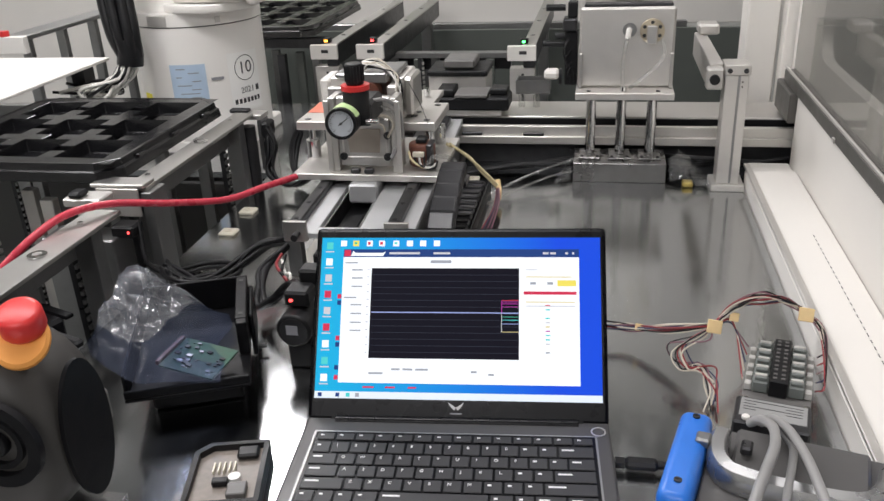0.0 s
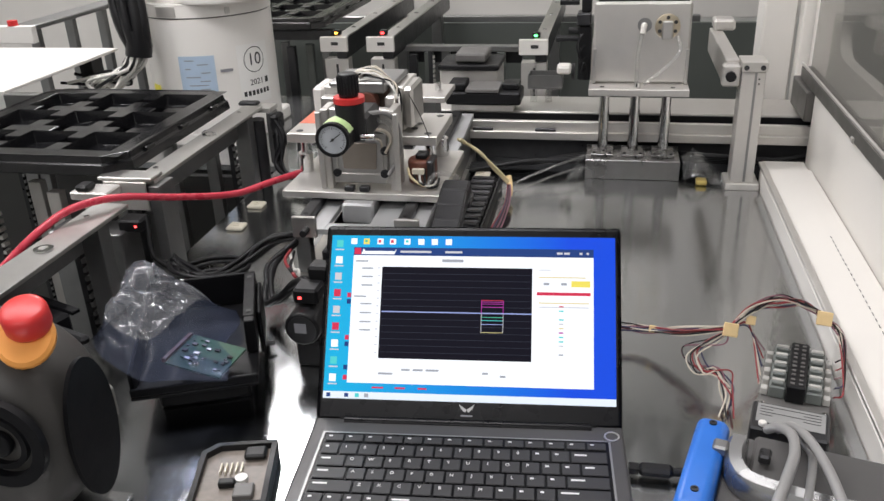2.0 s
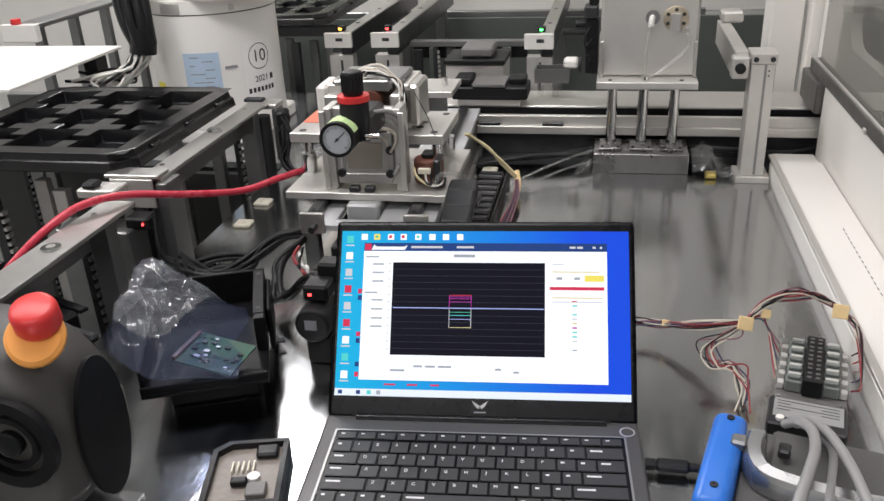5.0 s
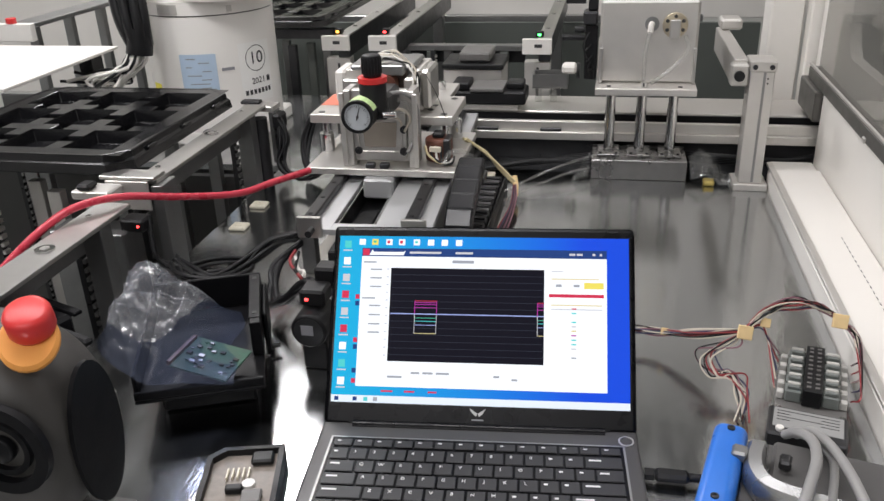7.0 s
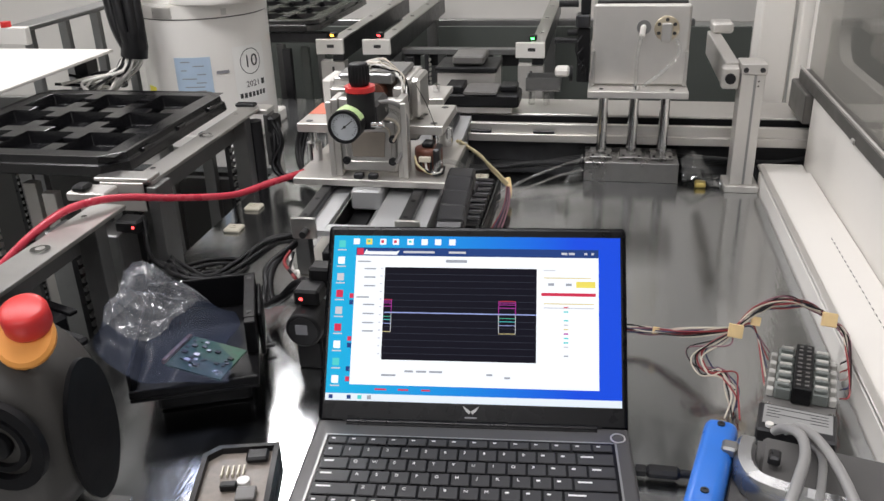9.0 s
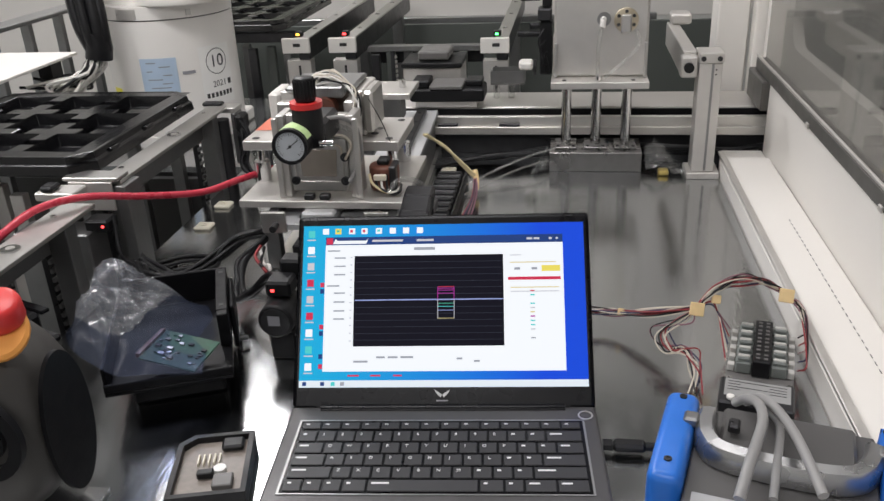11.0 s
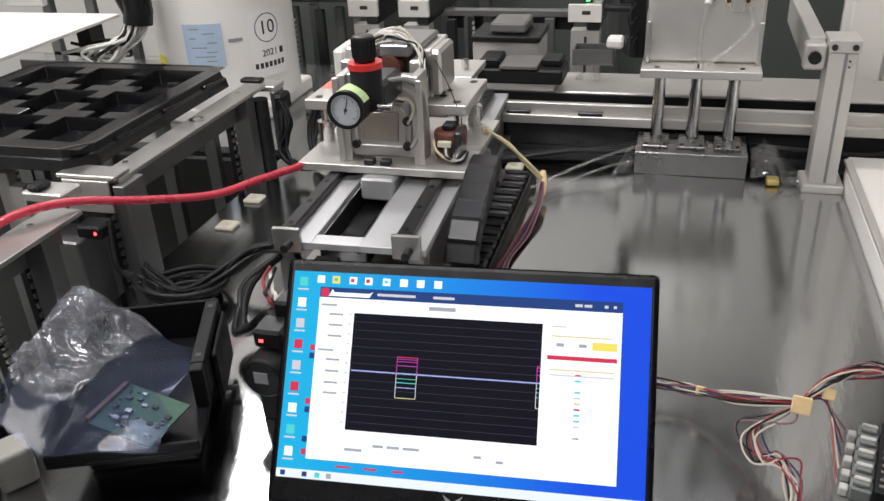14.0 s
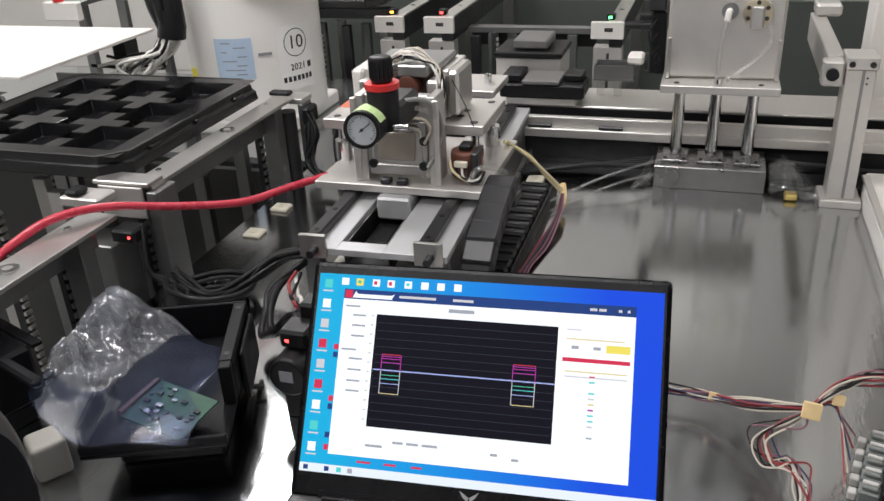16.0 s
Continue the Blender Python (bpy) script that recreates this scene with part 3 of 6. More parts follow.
    for k in range(16):
        j = [rnd.uniform(-0.009, 0.009) for _ in range(12)]
        hoses.append(([(-0.215 + j[0] * 2, 1.40 + j[1], 0.247), (-0.196 + j[2], 1.395 + j[3], 0.262 + j[4] * 0.8), (-0.170 + j[5], 1.392 + j[6], 0.262 + j[7]), (-0.146 + j[8] * 0.6, 1.385 + j[9], 0.246 + j[10] * 0.5), (-0.140 + j[11] * 0.6, 1.372 + j[3] * 0.5, 0.222), (-0.141 + j[2] * 0.5, 1.366, 0.196 + j[6])],
                      rnd.uniform(0.0009, 0.0017), (BEIGE_WIRE, WIRE_WHITE, BEIGE_WIRE, CABLE, WIRE_WHITE)[k % 5]))
    for pts, r, m in hoses:
        part("hose", tube(pts, r), m, c, smooth=True)
    for x, z, r in ((-0.206, 0.224, 0.008), (-0.190, 0.190, 0.004), (-0.172, 0.205, 0.004)):
        part("bore", cy(x, 1.3992, z, r, 0.0012, "y", seg=18), BLACK, h)
    # pressure gauge
    g = part("gauge", cy(-0.189, 1.222, 0.216, 0.0225, 0.036, "y", bevel=0.002), BLACK, c, "round pressure gauge with white dial", smooth=True)
    part("dial", cy(-0.189, 1.2216, 0.216, 0.019, 0.0006, "y", seg=32), mat("grey_white_dial", (0.50, 0.53, 0.56), 0.5), g)
    part("bezel", ring(-0.189, 1.2192, 0.216, 0.0226, 0.0186, 0.004, "y"), BLACK, g)
    for i in range(25):
        an = radians(-135 + 270 * i / 24)
        ln = 0.004 if i % 4 == 0 else 0.0022
        q = Matrix.Translation((-0.189, 1.2212, 0.216)) @ Matrix.Rotation(an, 4, "Y")
        t = bx(-0.0003, 0.0003, -0.0002, 0.0002, 0.0168 - ln, 0.0168)
        bmesh.ops.transform(t, matrix=q, verts=t.verts)
        part("tick", t, INK, g)
    own = bmesh.new()
    st = []
    for i in range(9):
        an = radians(20 + 140 * i / 8)
        for y in (1.226, 1.252):
            st.append(own.verts.new((-0.189 + 0.0229 * math.cos(an), y, 0.216 + 0.0229 * math.sin(an))))
    for i in range(8):
        own.faces.new((st[2 * i], st[2 * i + 1], st[2 * i + 3], st[2 * i + 2]))
    part("sticker", own, LIME, g, "pale green sticker")
    n = new("needle")
    n.parent = g
    n.location = Vector((-0.189, 1.2206, 0.216)) - OFF[g]
    own = bx(-0.0006, 0.0006, -0.0003, 0.0003, -0.005, 0.014)
    cy(0, -0.0006, 0, 0.002, 0.0012, "y", own, seg=12)
    me = bpy.data.meshes.new("needle")
    own.to_mesh(me)
    own.free()
    me.materials.append(INK)
    n.name = "needle_pivot"
    ob = new("needle", me)
    ob.parent = g
    ob.location = n.location
    bpy.data.objects.remove(n)
    return c, ob


FIXTURE, NEEDLE = build_carriage()


def build_chain():
    t = thing("cable_chain_trough", -0.06, 1.36, 0.0, "black steel trough with plastic cable chain beside the slide", "cable chain")
    b = bx(-0.083, -0.024, 1.15, 1.56, 0.0, 0.003)
    bx(-0.0265, -0.024, 1.15, 1.56, 0.003, 0.022, bm=b)
    part("trough", b, BLACK, t)
    for k in range(13):
        y = 1.20 + 0.026 * k
        l = part("chain_link", bx(-0.074, -0.030, y, y + 0.023, 0.0035, 0.024, 0.003), CHAIN, t)
        part("link_bar", bx(-0.072, -0.032, y + 0.006, y + 0.016, 0.0242, 0.027, 0.001), BLACK, l)


build_chain()


def build_chain_arm(fixture):
    c = part("chain_arm", bx(-0.073, -0.031, 1.322, 1.36, 0.088, 0.097, 0.001), IRON, fixture, "bent dark plastic cable chain end")
    pts = [(1.345, 0.112), (1.318, 0.108), (1.288, 0.098), (1.258, 0.088), (1.232, 0.077), (1.21, 0.06), (1.20, 0.04)]
    for (y0, z0), (y1, z1) in zip(pts, pts[1:]):
        d = Vector((0, y1 - y0, z1 - z0))
        b = bx(-0.0195, 0.0195, -0.0165, 0.0165, -0.011, 0.011, 0.003)
        bmesh.ops.scale(b, vec=(1, d.length / 0.030, 1), verts=b.verts)
        bmesh.ops.transform(b, matrix=Matrix.Translation((-0.052, (y0 + y1) / 2, (z0 + z1) / 2)) @ Matrix.Rotation(math.atan2(z1 - z0, y1 - y0), 4, "X"), verts=b.verts)
        part("chain_link", b, CHAIN, c)


build_chain_arm(FIXTURE)


# ---- plate stand behind the fixture ----
def build_rear_stop():
    s = thing("rear_stand", -0.16, 1.62, 0.0, "small aluminium stand at the rear end of the slide", "stand")
    part("column", bx(-0.235, -0.15, 1.60, 1.65, 0.0975, 0.145, 0.001), ALU_DARK, s)
    part("plate", bx(-0.25, -0.126, 1.57, 1.67, 0.1455, 0.156, 0.001), ALU_MATT, s)
    part("pin", cy(-0.148, 1.62, 0.1562, 0.006, 0.014), CHROME, s)


build_rear_stop()


# ---- tray lifts ----
def tray_mesh(x0, x1, y0, y1, nx, ny, z, gx=0.026, depth=0.020):
    """A moulded tray: a sheet with sunk square pockets, each pocket crossed by notched ribs."""
    b = bmesh.new()
    wx, wy = (x1 - x0 - gx) / nx, (y1 - y0 - gx) / ny
    xs, ys = [x0], [y0]
    for i in range(nx):
        xs += [x0 + gx + i * wx, x0 + i * wx + wx]
    for j in range(ny):
        ys += [y0 + gx + j * wy, y0 + j * wy + wy]
    xs.append(x1), ys.append(y1)
    vs = {}

    def v(x, y, zz):
        key = (round(x, 5), round(y, 5), round(zz, 5))
        if key not in vs:
            vs[key] = b.verts.new(key)
        return vs[key]
    for i in range(len(xs) - 1):
        for j in range(len(ys) - 1):
            xa, xb, ya, yb = xs[i], xs[i + 1], ys[j], ys[j + 1]
            if i % 2 and j % 2:
                s = 0.004
                lo = [v(xa + s, ya + s, z - depth), v(xb - s, ya + s, z - depth), v(xb - s, yb - s, z - depth), v(xa + s, yb - s, z - depth)]
                hi = [v(xa, ya, z), v(xb, ya, z), v(xb, yb, z), v(xa, yb, z)]
                b.faces.new(lo)
                for k in range(4):
                    b.faces.new((hi[k], hi[(k + 1) % 4], lo[(k + 1) % 4], lo[k]))
            else:
                # the middle of each rib lies lower, so that pockets join in a cross
                rib = (i % 2) != (j % 2) and 0 < i < len(xs) - 2 and 0 < j < len(ys) - 2
                if not rib:
                    b.faces.new([v(xa, ya, z), v(xb, ya, z), v(xb, yb, z), v(xa, yb, z)])
                else:
                    d = z - depth * 0.95
                    if i % 2:
                        a0, a1 = xa + (xb - xa) * 0.37, xb - (xb - xa) * 0.37
                        b.faces.new([v(xa, ya, z), v(a0, ya, z), v(a0, yb, z), v(xa, yb, z)])
                        b.faces.new([v(a1, ya, z), v(xb, ya, z), v(xb, yb, z), v(a1, yb, z)])
                        b.faces.new([v(a0 + 0.003, ya, d), v(a1 - 0.003, ya, d), v(a1 - 0.003, yb, d), v(a0 + 0.003, yb, d)])
                        b.faces.new([v(a0, ya, z), v(a0 + 0.003, ya, d), v(a0 + 0.003, yb, d), v(a0, yb, z)])
                        b.faces.new([v(a1, ya, z), v(a1 - 0.003, ya, d), v(a1 - 0.003, yb, d), v(a1, yb, z)])
                    else:
                        a0, a1 = ya + (yb - ya) * 0.37, yb - (yb - ya) * 0.37
                        b.faces.new([v(xa, ya, z), v(xb, ya, z), v(xb, a0, z), v(xa, a0, z)])
                        b.faces.new([v(xa, a1, z), v(xb, a1, z), v(xb, yb, z), v(xa, yb, z)])
                        b.faces.new([v(xa, a0 + 0.003, d), v(xb, a0 + 0.003, d), v(xb, a1 - 0.003, d), v(xa, a1 - 0.003, d)])
                        b.faces.new([v(xa, a0, z), v(xb, a0, z), v(xb, a0 + 0.003, d), v(xa, a0 + 0.003, d)])
                        b.faces.new([v(xa, a1, z), v(xb, a1, z), v(xb, a1 - 0.003, d), v(xa, a1 - 0.003, d)])
    # skirt with a step and chamfered corners
    c = 0.03
    def loop(e, zz):
        return [b.verts.new(p) for p in [(x0 - e + c, y0 - e, zz), (x1 + e - c, y0 - e, zz), (x1 + e, y0 - e + c, zz), (x1 + e, y1 + e - c, zz), (x1 + e - c, y1 + e, zz), (x0 - e + c, y1 + e, zz), (x0 - e, y1 + e - c, zz), (x0 - e, y0 - e + c, zz)]]
    ls = [loop(-0.002, z + 0.0002), loop(0.004, z + 0.001), loop(0.006, z - 0.010), loop(0.009, z - 0.011), loop(0.011, z - 0.026), loop(0.007, z - 0.026), loop(0.003, z - 0.016)]
    for a, d in zip(ls, ls[1:]):
        for k in range(8):
            b.faces.new((a[k], a[(k + 1) % 8], d[(k + 1) % 8], d[k]))
    return b


def build_tray(x0, x1, y0, y1, nx, ny, z, label):
    t = thing("component_tray", (x0 + x1) / 2, (y0 + y1) / 2, z - 0.026, label, "tray", "component trays")
    body = part("moulding", tray_mesh(x0, x1, y0, y1, nx, ny, z), TRAY, t)
    edge = body.modifiers.new("rounded_edges", "BEVEL")
    edge.width, edge.segments, edge.limit_method, edge.angle_limit = 0.0013, 2, "ANGLE", radians(30)
    for k in range(3):
        y = y0 + (y1 - y0) * (0.2 + 0.3 * k)
        part("rim_clip", bx(x1 + 0.0055, x1 + 0.0105, y - 0.012, y + 0.012, z - 0.0105, z - 0.005, 0.001), TRAY, t)
    return t


build_tray(-0.872, -0.522, 1.166, 1.540, 3, 3, 0.169, "black moulded plastic component tray with empty pockets")


def build_lift(x, y0, y1, z=0.141, w=0.046, label="", lamp=None, front=0.0):
    """A side beam of a tray lift: flanged aluminium bar on posts, with a toothed rack."""
    l = thing("lift_beam", x, y0, -0.6, label or "grey aluminium side beam of the tray lift on posts", "lift beam", "tray lift beams")
    bar = part("bar", bx(x - w / 2, x + w / 2, y0, y1, z - 0.006, z, 0.0008), ALU, l)
    part("web", bx(x - w / 2 + 0.004, x - w / 2 + 0.010, y0 + 0.002, y1 - 0.002, z - 0.045, z - 0.0065, 0.0005), ALU_DARK, l)
    n = 3
    for k in range(n):
        y = y0 + 0.05 + (y1 - y0 - 0.1) * k / (n - 1)
        if k == 1:
            y = 0.925 if y1 < 1.2 else 1.366
        if k == 1:
            h = part("bush", ring(x, y, z + 0.0003, 0.0115, 0.006, 0.002), CHROME, bar)
            part("bush_pin", cy(x, y, z + 0.0003, 0.0055, 0.003, seg=14), ALU, h)
        else:
            bolt(x - 0.006, y, z + 0.0003, 0.004, "z", bar, 0.002, CHROME)
    for y in (y0 + 0.03, y1 - 0.05):
        part("post", bx(x - 0.014, x + 0.014, y - 0.012, y + 0.012, -0.6, z - 0.0065, 0.001), ALU_DARK, l)
        rk = part("rack", bx(x - 0.034, x - 0.026, y - 0.006, y + 0.006, -0.55, z - 0.05), IRON, l)
        tb = bmesh.new()
        for q in range(46):
            zz = -0.5 + q * 0.013
            bx(x - 0.0255, x - 0.0215, y - 0.006, y + 0.006, zz, zz + 0.006, bm=tb)
        tagged(part("rack_teeth", tb, ALU_DARK, rk), kind="stuff")
    return l


build_lift(-0.480, 1.150, 1.55, 0.141, 0.036)
build_lift(-0.483, 0.62, 1.075, 0.136)
build_lift(-0.925, 1.150, 1.55)


def build_lift_block():
    b = thing("beam_end_block", -0.49, 1.15, 0.1, "aluminium end block with sensor on the lift beam", "bracket")
    part("plate", bx(-0.545, -0.462, 1.142, 1.175, 0.1415, 0.147, 0.001), ALU, b)
    part("front_plate", bx(-0.535, -0.470, 1.138, 1.1415, 0.10, 0.142, 0.001), ALU_MATT, b)
    part("side_arm", bx(-0.562, -0.505, 1.098, 1.135, 0.128, 0.140, 0.002), ALU_MATT, b)
    part("column", bx(-0.468, -0.452, 1.142, 1.185, -0.02, 0.135, 0.001), ALU_DARK, b)
    s = part("sensor", bx(-0.50, -0.465, 1.10, 1.13, 0.082, 0.1, 0.003), BLACK, b)
    part("indicator", cy(-0.472, 1.0985, 0.092, 0.0018, 0.001, "y", seg=10), GLOW_RED, s)
    part("clamp", bx(-0.553, -0.533, 1.098, 1.122, 0.1405, 0.149, 0.003), BLACK, b)


build_lift_block()


def build_beam_sensor():
    s = thing("beam_sensor_bracket", -0.487, 1.555, 0.06, "aluminium corner bracket with black sensors at the beam end", "bracket")
    part("plate", bx(-0.508, -0.449, 1.551, 1.590, 0.127, 0.136, 0.001), ALU_MATT, s)
    part("cheek", bx(-0.458, -0.449, 1.551, 1.585, 0.03, 0.1265, 0.001), ALU_DARK, s)
    part("sensor", bx(-0.515, -0.478, 1.562, 1.580, 0.1365, 0.143, 0.002), BLACK, s)
    part("sensor", bx(-0.4485, -0.432, 1.54, 1.575, 0.095, 0.125, 0.004), BLACK, s)
    part("sensor", bx(-0.4485, -0.436, 1.545, 1.570, 0.055, 0.088, 0.003), BLACK, s)
    part("strut", cy(-0.47, 1.535, -0.3, 0.014, 0.42, seg=20), IRON, s, smooth=True)
    rnd = random.Random(8)
    for k in range(7):
        q = [rnd.uniform(-0.008, 0.008) for _ in range(12)]
        part("lead", tube([(-0.44 + q[0], 1.55 + q[1], 0.12 + q[2]), (-0.428 + q[3], 1.535 + q[4], 0.08 + q[5]), (-0.43 + q[6], 1.52 + q[7], 0.04 + q[8]), (-0.40 + q[9], 1.50 + q[10], 0.024), (-0.36 + q[11], 1.49 + q[0], 0.03), (-0.315, 1.475 + q[1] * 0.5, 0.075)], 0.003), CABLE, s, smooth=True)


build_beam_sensor()


def build_lift_cabinet():
    c = thing("lift_control_box", -0.52, 1.09, -0.6, "grey sheet metal box under the lift beam", "control box")
    part("body", bx(-0.60, -0.489, 1.085, 1.135, -0.6, 0.085, 0.002), ALU_DARK, c)
    c = thing("panel_box", -0.62, 1.0, -0.6, "dark control box at the table edge", "control box")
    part("body", bx(-0.72, -0.515, 0.60, 0.80, -0.6, 0.02, 0.004), BLACK, c)
    c = thing("terminal_housing", 0, 0, 0, "flat black housing with a mounting slot behind the pendant", "housing", rot=(0, 0, 0))
    c.matrix_world = pose(-0.427, 0.874, 0.0, 0, 0, -20)
    part("body", bx(-0.24, 0.0, -0.13, 0.0, 0.022, 0.085, 0.004), CASE_BLACK, c)
    part("flange", bx(-0.24, 0.0, 0.0005, 0.012, 0.0795, 0.0845, 0.001), CASE_BLACK, c)
    part("slot", bx(-0.092, -0.076, -0.018, -0.012, 0.0852, 0.0856), INK, c)
    part("arm", bx(-0.01, 0.062, -0.034, -0.022, 0.074, 0.084, 0.003), BLACK, c)
    part("foot", bx(-0.035, -0.005, -0.12, -0.01, 0.0, 0.0215, 0.002), BLACK, c)
    c = thing("cream_block", 0, 0, 0, "small cream plastic block standing on the steel table", "block", rot=(0, 0, 0))
    c.matrix_world = pose(-0.366, 0.803, 0.0, 0, 0, -35)
    part("body", bx(-0.017, 0.017, -0.016, 0.016, 0.0, 0.038, 0.005, seg=3), mat("dull_cream_plastic", (0.36, 0.345, 0.30), 0.5, vary=0.06), c, smooth=True)


build_lift_cabinet()


def build_posts():
    """Upright bars and racks inside the lift well."""
    for x, y in ((-0.60, 1.20), (-0.66, 1.20), (-0.72, 1.24), (-0.80, 1.20), (-0.88, 1.22), (-0.62, 1.48), (-0.75, 1.50), (-0.90, 1.50), (-0.56, 1.52)):
        w = thing("lift_post", x, y, -0.6, "grey upright steel bar in the tray lift well", "post", "tray lift posts")
        part("bar", bx(x - 0.011, x + 0.011, y - 0.008, y + 0.008, -0.6, 0.10, 0.001), ALU_MATT if y < 1.3 else ALU_DARK, w)
    for x, y in ((-0.55, 1.17), (-0.76, 1.18), (-0.58, 0.95), (-0.54, 0.9)):
        w = thing("lift_rack", x, y, -0.6, "dark toothed steel rack in the tray lift well", "rack", "tray lift racks")
        part("bar", bx(x - 0.012, x + 0.002, y - 0.006, y + 0.006, -0.6, 0.10), IRON, w)
        tb = bmesh.new()
        for q in range(50):
            zz = -0.55 + q * 0.0125
            bx(x + 0.0025, x + 0.008, y - 0.006, y + 0.006, zz, zz + 0.006, bm=tb)
        tagged(part("teeth", tb, ALU_MATT, w), kind="stuff")


build_posts()


# ---- robot ----
def build_robot():
    X, Y, R = -0.70, 1.865, 0.136
    r = thing("robot_arm", X, Y, 0.0, "ivory painted robot arm base with round column on the table", "robot")
    part("foot", bx(X - R, X + R - 0.016, Y - R, Y + R - 0.02, 0.0, 0.030, 0.004), CREAM, r)
    part("foot_rib", bx(X + R - 0.034, X + R - 0.018, Y - R + 0.004, Y - R + 0.05, 0.0302, 0.036, 0.002), CREAM, r)
    part("column", cy(X, Y, 0.0302, R - 0.001, 0.2338, seg=72), CREAM, r, smooth=True)
    part("seam", cy(X, Y, 0.2642, R - 0.003, 0.0025, seg=64), GREY, r, smooth=True)
    up = part("upper_housing", cy(X, Y, 0.267, R, 0.026, seg=72), CREAM, r, smooth=True)
    part("neck", cy(X - 0.012, Y + 0.012, 0.2932, 0.122, 0.42, seg=48), CREAM, up, smooth=True)
    own = cy(X + 0.058, Y - 0.045, 0.2935, 0.098, 0.017, seg=48, bevel=0.003)
    part("arm_shelf", own, CREAM, up, smooth=True)
    part("arm_link", bx(X + 0.010, X + 0.160, Y - 0.128, Y - 0.002, 0.3115, 0.72, 0.012, seg=3), CREAM, up, smooth=True)
    part("link_cover", bx(X + 0.072, X + 0.148, Y - 0.1315, Y - 0.1285, 0.322, 0.70, 0.001), GREY_RAIL, up, "dull grey arm cover plate")
    part("link_ear", bx(X + 0.161, X + 0.186, Y - 0.11, Y - 0.03, 0.305, 0.36, 0.008, seg=2), CREAM, up, smooth=True)
    # hatch and screws, labels on the column
    def on(a, z, w, h, d, name, material, parent, label=""):
        """A curved plate on the column, w wide and h high round the direction a (degrees)."""
        own = bmesh.new()
        n = 10
        half = w / R / 2
        vs = []
        for i in range(n + 1):
            an = radians(a) - half + 2 * half * i / n
            for rr, zz in ((R + 0.0002, z - h / 2), (R + d, z - h / 2), (R + d, z + h / 2), (R + 0.0002, z + h / 2)):
                vs.append(own.verts.new((X + rr * math.cos(an), Y + rr * math.sin(an), zz)))
        for i in range(n):
            for k in range(4):
                own.faces.new((vs[4 * i + k], vs[4 * i + (k + 1) % 4], vs[4 * i + 4 + (k + 1) % 4], vs[4 * i + 4 + k]))
        own.faces.new(vs[:4])
        own.faces.new(vs[-4:][::-1])
        return part(name, own, material, parent, label)
    col = r.children[2]
    h = on(-100, 0.279, 0.045, 0.020, 0.002, "hatch", ALU_MATT, up)
    for da in (-7, 6):
        an = radians(-100 + da)
        part("screw", cy(X + (R + 0.001) * math.cos(an), Y + (R + 0.001) * math.sin(an), 0.279, 0.004, 0.003, "y", seg=10), CHROME, h)
    on(-47, 0.277, 0.010, 0.012, 0.003, "latch", ALU, up)
    bl = on(-79, 0.152, 0.074, 0.078, 0.0008, "blue_label", BLUE_LABEL, col, "pale blue printed rating label")
    for k, (da, w) in enumerate(((-6, 0.02), (5, 0.022), (-8, 0.012), (7, 0.018), (-4, 0.03), (6, 0.02), (0, 0.04), (5, 0.02))):
        on(-79 + da, 0.182 - 0.0085 * k, w, 0.002, 0.0012, "print", GREY_INK, bl)
    wl = on(-27, 0.142, 0.080, 0.125, 0.0008, "number_label", PAPER, col, "white paper label with a ringed number")
    on(-54, 0.158, 0.026, 0.006, 0.0009, "type_label", GREY_INK, col)
    a = radians(-27)
    m = Matrix.Translation((X + (R + 0.0012) * math.cos(a), Y + (R + 0.0012) * math.sin(a)  , 0.171)) @ Matrix.Rotation(radians(63), 4, "Z") @ Matrix.Rotation(radians(90), 4, "X")
    part("numeral", text_mesh("10", 0.036, m), INK, wl)
    own = ring(0, 0, 0, 0.027, 0.0254, 0.0006)
    bmesh.ops.transform(own, matrix=m, verts=own.verts)
    for q in own.verts:
        d = Vector((q.co.x - X, q.co.y - Y))
        d = d.normalized() * (R + 0.0014)
        q.co.x, q.co.y = X + d.x, Y + d.y
    part("number_ring", own, INK, wl)
    m2 = m.copy()
    m2.translation.z = 0.124
    part("year", text_mesh("2021", 0.018, m2), INK, wl)
    on(-15, 0.124, 0.009, 0.012, 0.0012, "print", INK, wl)
    for k in range(7):
        on(-40 + 4.2 * k, 0.102, 0.0065, 0.010, 0.0012, "print", INK, wl)
    # warning label and hose bundle
    wn = on(-128, 0.105, 0.03, 0.042, 0.001, "warning_label", YELLOW, col, "yellow warning label")
    on(-128, 0.103, 0.014, 0.012, 0.0013, "warning_sign", INK, wn)
    return r


build_robot()


